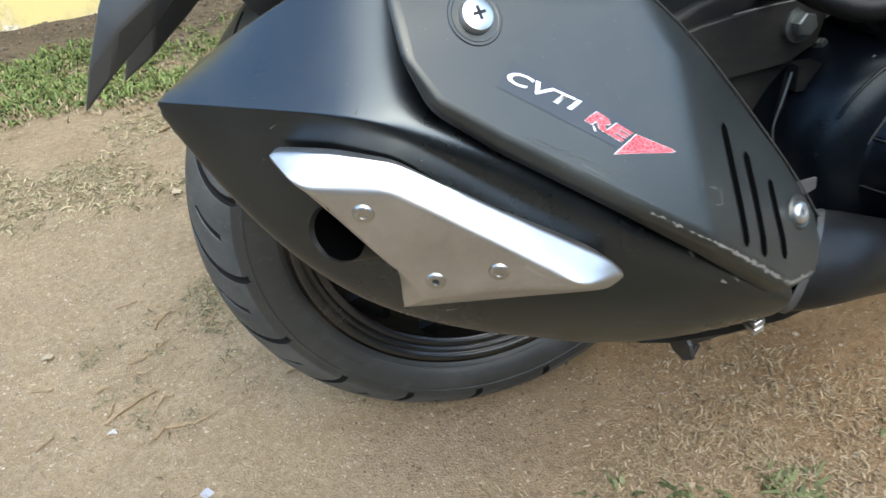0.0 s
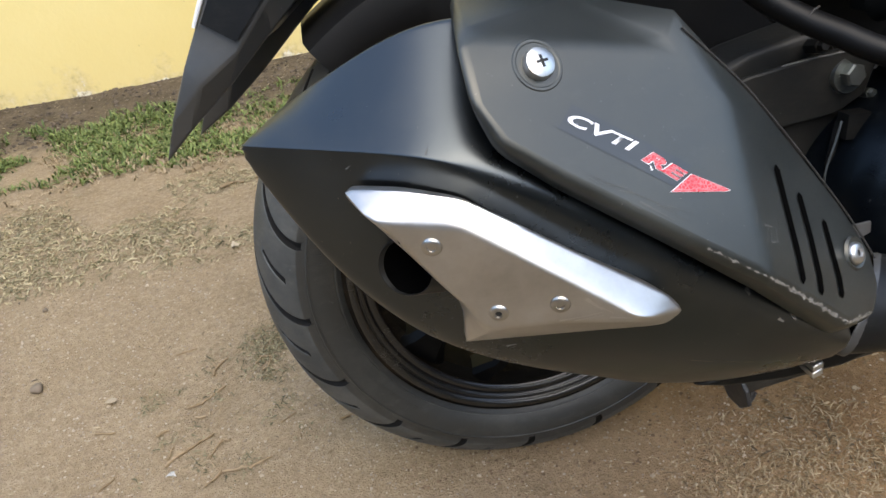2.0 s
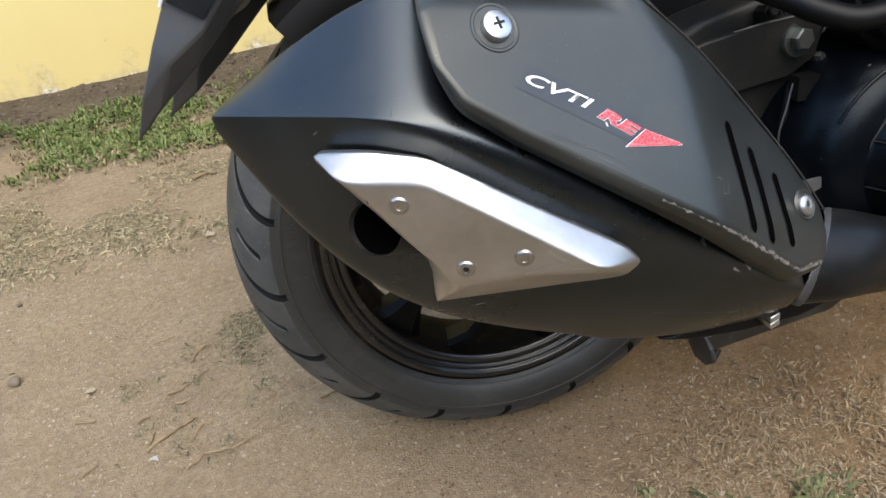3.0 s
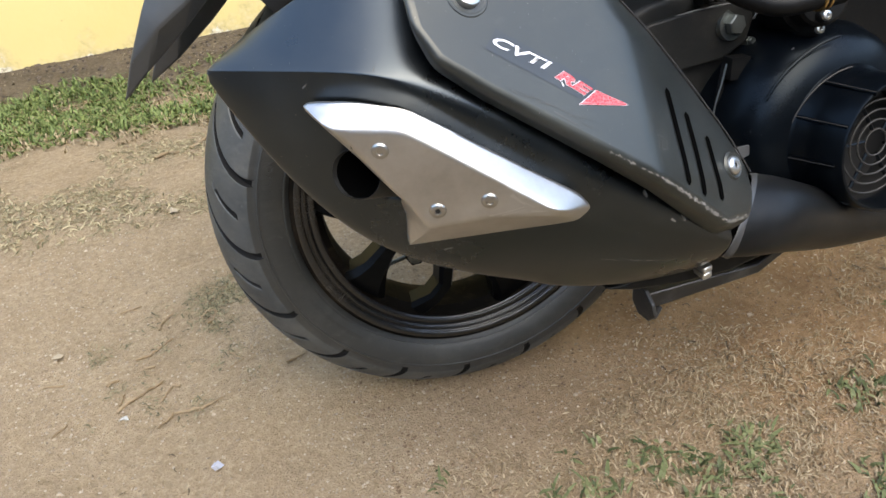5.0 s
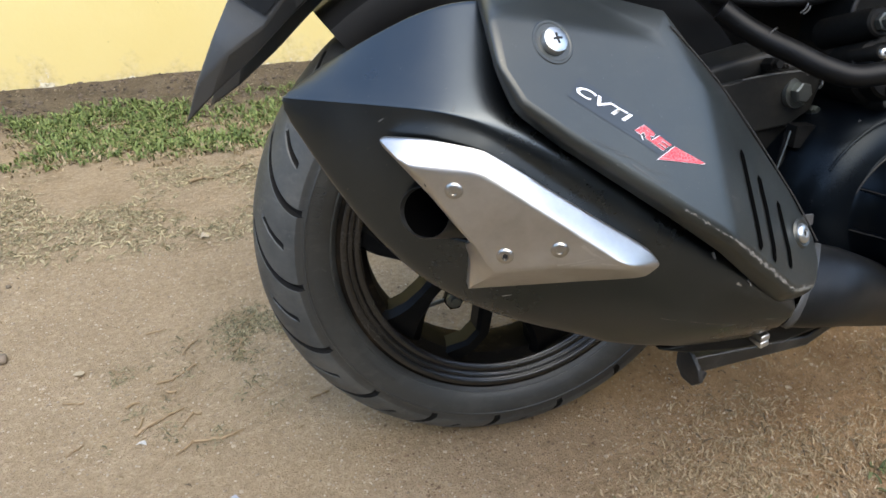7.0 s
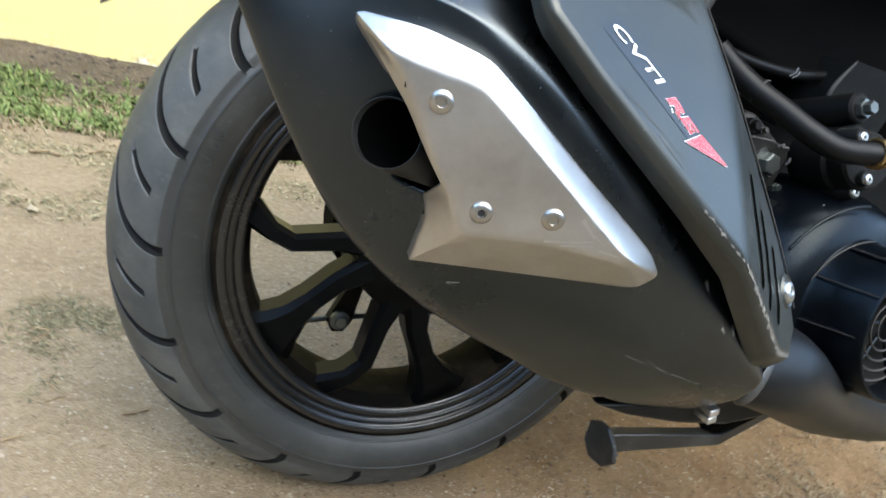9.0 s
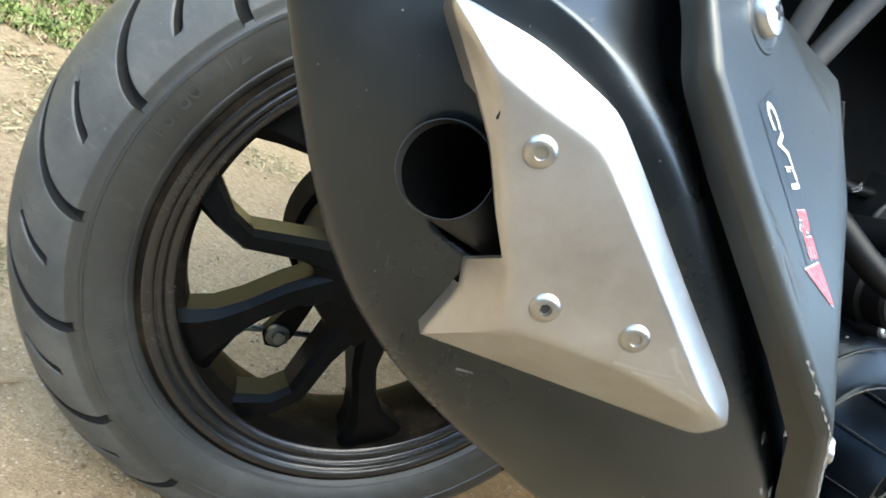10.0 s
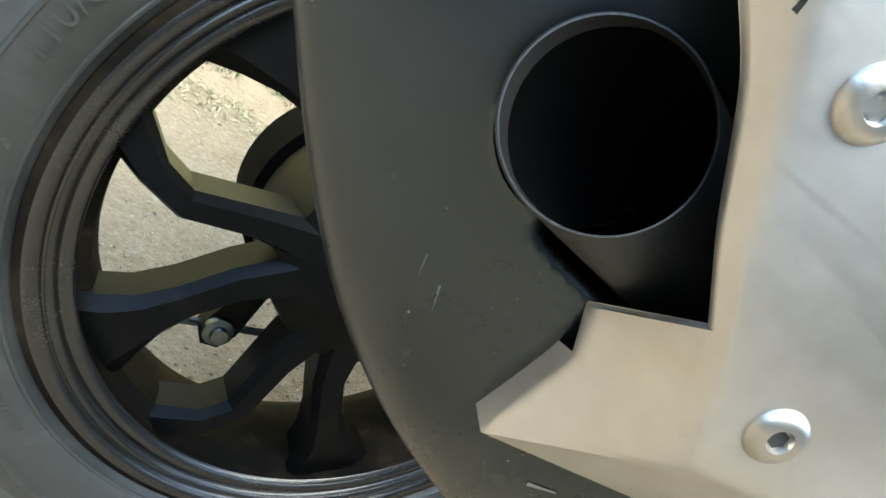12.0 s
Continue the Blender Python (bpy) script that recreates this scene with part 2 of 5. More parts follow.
MAT_MOSS = leafy("dry_olive_moss", (0.060, 0.054, 0.027), (0.270, 0.235, 0.140))
MAT_BARK = leafy("dark_bark_and_dead_grass", (0.058, 0.041, 0.024), (0.260, 0.190, 0.112))
MAT_MULCH = leafy("brown_leaf_mulch", (0.070, 0.053, 0.032), (0.230, 0.185, 0.120))
MAT_CRUMB = leafy("brown_earth_crumb", (0.105, 0.064, 0.034), (0.290, 0.205, 0.130))
MAT_LEAF = worn("pale_dry_leaf", (0.341, 0.285, 0.205), (0.248, 0.186, 0.124), (0.7, 0.9))
MAT_PEBBLE = worn("tan_brown_pebble", (0.17, 0.135, 0.10), (0.12, 0.095, 0.07), (0.8, 0.95))
MAT_TWIG = worn("dry_twig_bark", (0.23, 0.165, 0.095), (0.38, 0.29, 0.19), (0.8, 0.95))
MAT_PAPER = worn("white_paper_scrap", (0.434, 0.434, 0.422), (0.341, 0.310, 0.273), (0.7, 0.9))
MAT_FILM = worn("clear_plastic_scrap", (0.30, 0.31, 0.36), (0.36, 0.36, 0.38), (0.2, 0.4))


# ---- mesh helpers ----
def part(name, bm, mat, parent=None, label="", smooth=True, sharp=35):
    me = bpy.data.meshes.new(name)
    bmesh.ops.recalc_face_normals(bm, faces=bm.faces)
    if smooth:
        for f in bm.faces:
            f.smooth = True
        for e in bm.edges:
            if len(e.link_faces) == 2 and e.calc_face_angle(0) > radians(sharp):
                e.smooth = False
    bm.to_mesh(me)
    bm.free()
    me.materials.append(mat)
    ob = new(name, me)
    ob.parent = parent
    if label:
        ob["label"] = label
    return ob


def bevelled(ob, width, segments=3, angle=30):
    m = ob.modifiers.new("bevel", "BEVEL")
    m.width, m.segments, m.limit_method, m.angle_limit = width, segments, "ANGLE", radians(angle)
    m.harden_normals = False
    return ob


def lathe(profile, steps, axis="Y", closed=False):
    """Turn (radius, along) pairs round the y axis."""
    bm = bmesh.new()
    rings = []
    for k in range(steps):
        a = 2 * math.pi * k / steps
        rings.append([bm.verts.new((r * math.cos(a), y, r * math.sin(a))) for r, y in profile])
    n = len(profile)
    for k in range(steps):
        p, q = rings[k], rings[(k + 1) % steps]
        for j in range(n if closed else n - 1):
            bm.faces.new((p[j], p[(j + 1) % n], q[(j + 1) % n], q[j]))
    return bm


def tube(points, radii, sides=16, cap=True):
    """A smooth tube through the points (a Catmull-Rom run), with its radius at each."""
    bm = bmesh.new()
    pts = [Vector(p) for p in points]
    radii = [radii] * len(pts) if isinstance(radii, (int, float)) else radii
    run, rad = [], []
    for i in range(len(pts) - 1):
        p0, p1, p2, p3 = pts[max(i - 1, 0)], pts[i], pts[i + 1], pts[min(i + 2, len(pts) - 1)]
        for s in range(8):
            u = s / 8
            run.append(0.5 * ((2 * p1) + (p2 - p0) * u + (2 * p0 - 5 * p1 + 4 * p2 - p3) * u * u + (3 * p1 - p0 - 3 * p2 + p3) * u ** 3))
            rad.append(radii[i] * (1 - u) + radii[i + 1] * u)
    run.append(pts[-1])
    rad.append(radii[-1])
    up, rings = Vector((0.3, 0.2, 1)), []
    for i, p in enumerate(run):
        d = (run[min(i + 1, len(run) - 1)] - run[max(i - 1, 0)]).normalized()
        side = d.cross(up).normalized()
        up = side.cross(d).normalized()
        rings.append([bm.verts.new(p + rad[i] * (math.cos(a) * side + math.sin(a) * up)) for a in [2 * math.pi * k / sides for k in range(sides)]])
    for p, q in zip(rings, rings[1:]):
        for k in range(sides):
            bm.faces.new((p[k], p[(k + 1) % sides], q[(k + 1) % sides], q[k]))
    if cap:
        bm.faces.new(rings[0][::-1])
        bm.faces.new(rings[-1])
    return bm


def slab(loop, shift, back=None):
    """A solid between an outline and the same outline moved by shift (or the loop back)."""
    bm = bmesh.new()
    a = [bm.verts.new(p) for p in loop]
    b = [bm.verts.new(Vector(p) + Vector(shift)) for p in loop] if back is None else [bm.verts.new(p) for p in back]
    n = len(loop)
    bm.faces.new(a)
    bm.faces.new(b[::-1])
    for k in range(n):
        bm.faces.new((a[k], b[k], b[(k + 1) % n], a[(k + 1) % n]))
    return bm


def disc(centre, normal, profile, steps=28, turn=0.0):
    """A turned piece, such as a screw: (radius, height) pairs about an axis."""
    bm = bmesh.new()
    n = Vector(normal).normalized()
    s = n.orthogonal().normalized()
    t = n.cross(s)
    rings = []
    for r, h in profile:
        if r == 0:
            rings.append([bm.verts.new(Vector(centre) + n * h)])
        else:
            rings.append([bm.verts.new(Vector(centre) + n * h + r * (math.cos(a) * s + math.sin(a) * t)) for a in [turn + 2 * math.pi * k / steps for k in range(steps)]])
    for p, q in zip(rings, rings[1:]):
        for k in range(steps):
            m = (k + 1) % steps
            if len(q) == 1:
                bm.faces.new((p[k], p[m], q[0]))
            elif len(p) == 1:
                bm.faces.new((p[0], q[m], q[k]))
            else:
                bm.faces.new((p[k], p[m], q[m], q[k]))
    return bm


def empty(name, m=None):
    ob = new(name)
    ob.empty_display_size = 0.1
    if m is not None:
        ob.matrix_world = m
    return ob


# ---- ground and wall ----
def spaced(lo, hi, fine, reach):
    """Even steps between lo and hi, then growing ones out to reach."""
    mid = list(np.arange(lo, hi + fine / 2, fine))
    step, x, left = fine, lo, []
    while x > -reach:
        step *= 1.35
        x -= step
        left.append(x)
    step, x, right = fine, hi, []
    while x < reach:
        step *= 1.35
        x += step
        right.append(x)
    return left[::-1] + mid + right


def lie(x, y):
    """The height of the earth."""
    far = max(0.0, 1.0 - (x * x + y * y) / 40)
    z = 0.010 * noise.noise((x * 2.3, y * 2.3, 1.7)) + 0.0045 * noise.noise((x * 9, y * 9, 4.1)) + 0.0022 * noise.noise((x * 33, y * 33, 8.2))
    rise = min(1.0, max(0.0, (y - 1.15) / 0.3)) * 0.03
    near = min(1.0, math.hypot(x, y) / 0.35)
    return far * (z * (0.35 + 0.65 * near) - 0.002) + rise


xs, ys = spaced(-1.5, 1.2, 0.012, 60), spaced(-0.6, 1.6, 0.012, 60)
verts = [(x, y, lie(x, y)) for y in ys for x in xs]
w = len(xs)
faces = [(j * w + i, j * w + i + 1, (j + 1) * w + i + 1, (j + 1) * w + i) for j in range(len(ys) - 1) for i in range(w - 1)]
me = bpy.data.meshes.new("ground")
me.from_pydata(verts, [], faces)
me.polygons.foreach_set("use_smooth", [True] * len(faces))
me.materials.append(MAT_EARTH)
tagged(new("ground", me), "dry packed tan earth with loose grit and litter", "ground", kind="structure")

WALL_Y = 1.5
bm = slab([(-9, WALL_Y, -0.3), (9, WALL_Y, -0.3), (9, WALL_Y, 1.6), (-9, WALL_Y, 1.6)], (0, 0.22, 0))
tagged(part("wall_north", bm, MAT_WALL, smooth=False), "yellow limewashed wall, stained and peeling at its foot", "wall", kind="structure")

# unseen walls, added so that the scooter's sides reflect something dark
MAT_UNSEEN_WALL = worn("unseen_wall_grey", (0.100, 0.102, 0.100), (0.065, 0.066, 0.064), (0.85, 0.95))
for name, loop, back in (("unseen_wall_south", [(-5.2, -3.0, -0.3), (6.2, -3.0, -0.3), (6.2, -3.0, 1.9), (-5.2, -3.0, 1.9)], (0, -0.22, 0)),
                         ("unseen_wall_west", [(-5.0, -3.0, -0.3), (-5.0, 1.5, -0.3), (-5.0, 1.5, 1.9), (-5.0, -3.0, 1.9)], (-0.22, 0, 0)),
                         ("unseen_wall_east", [(6.0, -3.0, -0.3), (6.0, 1.5, -0.3), (6.0, 1.5, 1.9), (6.0, -3.0, 1.9)], (0.22, 0, 0))):
    tagged(part(name, slab(loop, back), MAT_UNSEEN_WALL, smooth=False), "unseen plain grey wall, added to darken the scooter's reflections", "wall", kind="structure")

# ---- the scooter: one thing, leaning on its stand ----
scooter = tagged(empty("scooter", pose(0, 0, 0.238, -4.08)), "black motor scooter, rear wheel and scuffed exhaust, standing on dry earth", "scooter")

# tyre, with slanted grooves cut into the tread
TYRE = [(0.166, 0.040), (0.171, 0.0455), (0.1735, 0.0474), (0.1740, 0.0490), (0.1752, 0.0496), (0.1760, 0.0489), (0.180, 0.0514), (0.192, 0.0545), (0.1972, 0.0543), (0.1976, 0.0552), (0.1990, 0.0552), (0.1996, 0.0541), (0.2030, 0.0527)]
CROWN = 1.22


def tyre_profile(n):
    crown = [(0.1890 + 0.0515 * math.cos(a), 0.0570 * math.sin(a)) for a in np.linspace(CROWN, -CROWN, n)]
    return [(r, y) for r, y in TYRE] + crown + [(r, -y) for r, y in TYRE[::-1]]


def sweep(s):
    return 0.30 * (1 - (1 - abs(s)) ** 1.7)


def groove(d, s):
    """Depth of the tread's grooves at an angle d along the slanted run, s from the crown's middle (0) to the shoulder (1)."""
    side, s = (1, s) if s >= 0 else (-1, -s)
    pitch, best = math.pi / 9, 0.0
    for lo, hi, off, half in ((0.08, 1.05, 0.0, 0.0034), (0.40, 0.83, pitch / 2, 0.0028)):
        e = (d - off - (0 if side < 0 else pitch / 2) + pitch / 2) % pitch - pitch / 2
        if lo < s < hi:
            ends = min(1.0, (s - lo) / 0.08, (hi - s) / 0.05)
            wide = abs(e) * 0.24 / 1.25
            best = max(best, max(0.0, min(1.0, (half - wide) / 0.0007)) * ends)
    return best * 0.0065


ROWS = 105
prof = tyre_profile(ROWS)
steps, lead = 1800, len(TYRE)
verts, faces, mats, deep = [], [], [], []
for k in range(steps):
    d = 2 * math.pi * k / steps
    for j, (r, y) in enumerate(prof):
        s = min(1.0, max(-1.0, (j - lead - ROWS // 2) / (ROWS // 2)))
        cut = groove(d, s) if lead <= j < lead + ROWS else 0.0
        r -= cut
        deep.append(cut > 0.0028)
        a = d + sweep(s) - 0.055
        verts.append((r * math.cos(a), y, r * math.sin(a)))
n = len(prof)
for k in range(steps):
    p, q = k * n, (k + 1) % steps * n
    for j in range(n - 1):
        faces.append((p + j, q + j, q + j + 1, p + j + 1))
        # floors of the grooves take the painted-shade rubber
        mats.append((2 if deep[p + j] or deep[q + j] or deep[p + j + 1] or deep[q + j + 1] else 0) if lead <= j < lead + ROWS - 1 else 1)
me = bpy.data.meshes.new("tyre")
me.from_pydata(verts, [], faces)
me.polygons.foreach_set("use_smooth", [True] * len(faces))
me.materials.append(MAT_RUBBER)
me.materials.append(MAT_WALLRUB)
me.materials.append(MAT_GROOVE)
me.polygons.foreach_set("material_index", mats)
me.update()
bm = bmesh.new()
bm.from_mesh(me)
bmesh.ops.recalc_face_normals(bm, faces=bm.faces)
for e in bm.edges:
    e.smooth = e.calc_face_angle(0) < radians(38)
bm.to_mesh(me)
bm.free()
tyre = new("tyre", me)
tyre.parent = scooter
tyre["label"] = "dusty grey-black rubber tyre with slanted grooves"


def lettering(text, size, bold=0.0, shear=0.0, depth=0.0):
    """A flat mesh of the text in the xy plane, in Blender's own font."""
    cu = bpy.data.curves.new("letters", "FONT")
    cu.body, cu.size, cu.shear, cu.offset, cu.extrude = text, size, shear, bold, depth
    cu.resolution_u = 3
    ob = bpy.data.objects.new("letters", cu)
    me = bpy.data.meshes.new_from_object(ob)
    bpy.data.objects.remove(ob)
    bpy.data.curves.remove(cu)
    bm = bmesh.new()
    bm.from_mesh(me)
    bpy.data.meshes.remove(me)
    return bm


def on_sidewall(text, size, radius, degrees, depth, y):
    bm = lettering(text, size, 0.0, 0.0, depth)
    for v in bm.verts:
        r = radius + v.co.y
        a = radians(degrees) - v.co.x / radius
        v.co = (r * math.cos(a), y - v.co.z, r * math.sin(a))
    return bm


part("size_marking", on_sidewall("110/80 - 12", 0.0165, 0.1865, 170, 0.0007, -0.0540), MAT_WALLRUB, tyre, "raised tyre size lettering", smooth=False)
for deg, wide in ((203, 26), (318, 18)):
    bm = bmesh.new()
    for row in range(2):
        r0 = 0.182 + row * 0.009
        for k in range(wide):
            a0, a1 = radians(deg + k * 0.9), radians(deg + k * 0.9 + 0.5)
            vs = [bm.verts.new((r * math.cos(a), -0.0541 + (0.0012 if row == 0 else 0), r * math.sin(a))) for r, a in ((r0, a0), (r0 + 0.005, a0), (r0 + 0.005, a1), (r0, a1))]
            bm.faces.new(vs)
    tagged(part("fine_print", bm, MAT_WALLRUB, tyre, "illegible raised small print", smooth=False), kind="stuff")

# rim: stepped barrel, hub and five pairs of spokes
bm = lathe([(0.1655, -0.0400), (0.1705, -0.0435), (0.1700, -0.0465), (0.1660, -0.0480), (0.1615, -0.0465), (0.1590, -0.0400), (0.1560, -0.0375), (0.1520, -0.0365), (0.1500, -0.0300),
            (0.1450, -0.0285), (0.1400, -0.0260), (0.1380, -0.0150), (0.1370, 0.0), (0.1380, 0.0150), (0.1450, 0.0280), (0.1520, 0.0365), (0.1615, 0.0465), (0.1705, 0.0435), (0.1640, 0.0380), (0.1500, 0.02), (0.1480, 0.0), (0.150, -0.02)], 180, closed=True)
rim = part("rim", bm, MAT_BARREL, scooter, "glossy black cast wheel rim", sharp=28)


ripple = []
for r0, y0, w0 in ((0.1665, -0.0482, 0.0075), (0.1585, -0.0452, 0.0050), (0.1530, -0.0425, 0.0070)):
    ripple += [(r0, y0), (r0 - 0.2 * w0, y0 - 0.0008), (r0 - 0.6 * w0, y0 - 0.0003), (r0 - 0.9 * w0, y0 + 0.0018), (r0 - w0, y0 + 0.0030)]
part("rim_lip", lathe(ripple, 180), MAT_GLOSS, rim, "glossy black ringed rim edge", sharp=50)


def spoke(points, widths, front, depth):
    """An arm along points in the wheel's plane, with a chamfered front."""
    bm = bmesh.new()
    rows = []
    n = len(points)
    for i, (p, wd) in enumerate(zip(points, widths)):
        p = Vector((p[0], 0, p[1]))
        a, b = Vector((points[max(i - 1, 0)][0], 0, points[max(i - 1, 0)][1])), Vector((points[min(i + 1, n - 1)][0], 0, points[min(i + 1, n - 1)][1]))
        d = (b - a).normalized()
        s = Vector((-d.z, 0, d.x))
        y0 = front[i]
        rows.append([bm.verts.new(p + s * u * wd / 2 + Vector((0, y0 + v, 0))) for u, v in ((-1, depth), (-1, 0.006), (-0.62, 0), (0.62, 0), (1, 0.006), (1, depth))])
    for p, q in zip(rows, rows[1:]):
        for k in range(6):
            bm.faces.new((p[k], p[(k + 1) % 6], q[(k + 1) % 6], q[k]))
    bm.faces.new(rows[0][::-1])
    bm.faces.new(rows[-1])
    return bm


def polar(r, deg):
    return (r * math.cos(radians(deg)), r * math.sin(radians(deg)))


bent = part("spoke", spoke([polar(0.040, 178), polar(0.074, 179.5), polar(0.109, 182.2), polar(0.127, 178.5), polar(0.148, 173.0)], [0.026, 0.0165, 0.0150, 0.0150, 0.024], [-0.041, -0.041, -0.041, -0.039, -0.030], 0.026), MAT_RIM, rim, sharp=24)
straight = part("spoke", spoke([polar(0.040, 203), polar(0.075, 206.5), polar(0.100, 211.5), polar(0.118, 214.5), polar(0.132, 216.3), polar(0.147, 217.5)], [0.028, 0.0190, 0.0185, 0.026, 0.040, 0.062], [-0.041, -0.041, -0.040, -0.0385, -0.036, -0.032], 0.026), MAT_RIM, rim, sharp=24)
for k in range(1, 5):
    for src in (bent, straight):
        c = new("spoke", src.data)
        c.parent = rim
        c.matrix_basis = pose(0, 0, 0, 0, -72 * k, 0)
part("hub", disc((0, 0, 0), (0, -1, 0), [(0.0, 0.040), (0.020, 0.040), (0.024, 0.046), (0.034, 0.046), (0.046, 0.042), (0.058, 0.036), (0.060, 0.020), (0.060, -0.020)], 40), MAT_RIM, rim)
part("axle_nut", disc((0, 0, 0), (0, -1, 0), [(0.0, 0.068), (0.011, 0.068), (0.013, 0.066), (0.013, 0.046)], 6), MAT_BOLT, rim, smooth=False)
part("brake_drum", disc((0, 0.02, 0), (0, -1, 0), [(0.0, 0.0), (0.056, 0.0), (0.064, -0.006), (0.064, -0.04), (0.0, -0.04)], 48), MAT_DARK, scooter, "black grimy brake drum")
lever = part("brake_lever", slab([(-0.046, -0.008, -0.040), (-0.034, -0.008, -0.036), (-0.040, -0.008, -0.080), (-0.046, -0.008, -0.090), (-0.056, -0.008, -0.090), (-0.062, -0.008, -0.080)], (0, 0.008, 0)), MAT_CAST, scooter)
part("lever_bolt", disc((-0.0514, -0.008, -0.0785), (0, -1, 0), [(0.0, 0.008), (0.0045, 0.008), (0.005, 0.005), (0.0085, 0.004), (0.009, 0.0)], 20), MAT_BOLT, lever)
part("brake_rod", tube([(-0.082, -0.006, -0.083), (-0.06, -0.004, -0.080), (-0.03, -0.002, -0.077), (0.10, 0.01, -0.066)], 0.0024, 8), MAT_BOLT, scooter)

# ---- exhaust ----
# rails of the silencer from tail to front: top, crease, flank, lower edge, inner bottom, inner top
TOP = [(-0.1814, -0.1816, 0.2011), (-0.1346, -0.2021, 0.2296), (-0.0834, -0.2106, 0.2467), (-0.008, -0.205, 0.220), (0.054, -0.215, 0.174), (0.115, -0.225, 0.116), (0.143, -0.238, 0.064)]
CREASE = [(-0.2045, -0.1985, 0.1905), (-0.150, -0.240, 0.190), (-0.098, -0.274, 0.187), (-0.030, -0.287, 0.140), (0.040, -0.294, 0.088), (0.090, -0.291, 0.050), (0.124, -0.281, 0.024)]
FLANK = [(-0.2045, -0.1990, 0.1840), (-0.168, -0.233, 0.150), (-0.121, -0.252, 0.113), (-0.067, -0.267, 0.075), (0.005, -0.278, 0.040), (0.070, -0.277, 0.011), (0.123, -0.272, 0.006)]
LOWER = [(-0.2010, -0.2000, 0.1750), (-0.177, -0.223, 0.121), (-0.138, -0.230, 0.063), (-0.088, -0.236, 0.030), (-0.025, -0.239, 0.004), (0.045, -0.242, -0.017), (0.114, -0.250, -0.014)]
BOTTOM = [(-0.188, -0.165, 0.180), (-0.155, -0.160, 0.140), (-0.115, -0.155, 0.085), (-0.065, -0.152, 0.050), (-0.005, -0.152, 0.022), (0.055, -0.160, 0.000), (0.112, -0.185, 0.000)]
INNER = [(-0.180, -0.155, 0.192), (-0.128, -0.140, 0.205), (-0.075, -0.135, 0.222), (-0.010, -0.135, 0.200), (0.050, -0.140, 0.155), (0.110, -0.155, 0.098), (0.138, -0.180, 0.050)]
bm = bmesh.new()


def between(a, b, ts):
    return [Vector(p).lerp(Vector(q), t) for p, q, t in zip(a, b, ts)]


rails = [[bm.verts.new(p) for p in rail] for rail in (TOP, between(TOP, CREASE, (0.22,) * 7), between(TOP, CREASE, (0.88, 0.86, 0.78, 0.66, 0.64, 0.66, 0.7)), CREASE, between(CREASE, FLANK, (0.14, 0.16, 0.24, 0.36, 0.38, 0.36, 0.3)), FLANK, LOWER, BOTTOM, INNER)]
for a, b in zip(rails, rails[1:] + rails[:1]):
    for k in range(6):
        bm.faces.new((a[k], a[k + 1], b[k + 1], b[k]))
bm.faces.new([r[0] for r in rails])
bm.faces.new([r[-1] for r in rails][::-1])
layer = bm.edges.layers.float.new("crease_edge")
for rail, sharps in ((rails[3], (0.9, 0.75, 0.2, 0.0, 0.0, 0.2)), (rails[0], (0.5,) * 6), (rails[6], (0.35, 0.35, 0.35, 0.35, 0.45, 0.6))):
    for a, b, sharp in zip(rail, rail[1:], sharps):
        bm.edges.get((a, b))[layer] = sharp
for tips, sharp in (([r[-1] for r in rails], 0.7), ([r[0] for r in rails], 0.85)):
    for a, b in zip(tips, tips[1:] + tips[:1]):
        bm.edges.get((a, b))[layer] = sharp
silencer = part("silencer", bm, MAT_SHELL, scooter, "faceted satin black exhaust silencer, dusty and scuffed", sharp=180)
sub = silencer.modifiers.new("round", "SUBSURF")
sub.levels = sub.render_levels = 5


def settled(ob):
    """The mesh with its modifiers worked in."""
    bpy.context.view_layer.update()
    return bpy.data.meshes.new_from_object(ob.evaluated_get(bpy.context.evaluated_depsgraph_get()))


def drape(bm, ob, normal, lift=0.0005):
    """Lay a mesh on the surface of ob, along a normal."""
    n = Vector(normal).normalized()
    bpy.context.view_layer.update()
    body = ob.evaluated_get(bpy.context.evaluated_depsgraph_get())
    for v in bm.verts:
        hit, place, _, _ = body.ray_cast(v.co + n * 0.02, -n, distance=0.05)
        if hit:
            v.co = place + n * lift
    return bm


# tail pipe
AX = Vector((-0.55, -0.82, 0.17)).normalized()
INWARD = Vector((0.965, 0.16, -0.20)).normalized()
TAIL = Vector((-0.1336, -0.2595, 0.1285))
s = AX.orthogonal().normalized()
t = AX.cross(s)
bm = bmesh.new()
rings = []
for r, h, slide in ((0.0150, -0.0008, 0.0030), (0.0151, -0.0004, 0.0004), (0.0153, 0.0, 0.0), (0.0156, 0.0, 0.0), (0.0159, -0.0005, 0.0), (0.0159, -0.0005, 0.012), (0.0159, -0.0005, 0.030), (0.0159, -0.0005, 0.060)):
    rings.append([bm.verts.new(TAIL + AX * h + INWARD * slide + r * (math.cos(a) * s + math.sin(a) * t)) for a in [2 * math.pi * k / 56 for k in range(56)]])
for p, q in zip(rings, rings[1:]):
    for k in range(56):
        bm.faces.new((p[k], p[(k + 1) % 56], q[(k + 1) % 56], q[k]))
part("tail_pipe", bm, MAT_PIPE, silencer, "round black tail pipe outlet")
silencer.data = settled(silencer)
silencer.modifiers.clear()
side_ = (INWARD - AX * INWARD.dot(AX)).normalized()
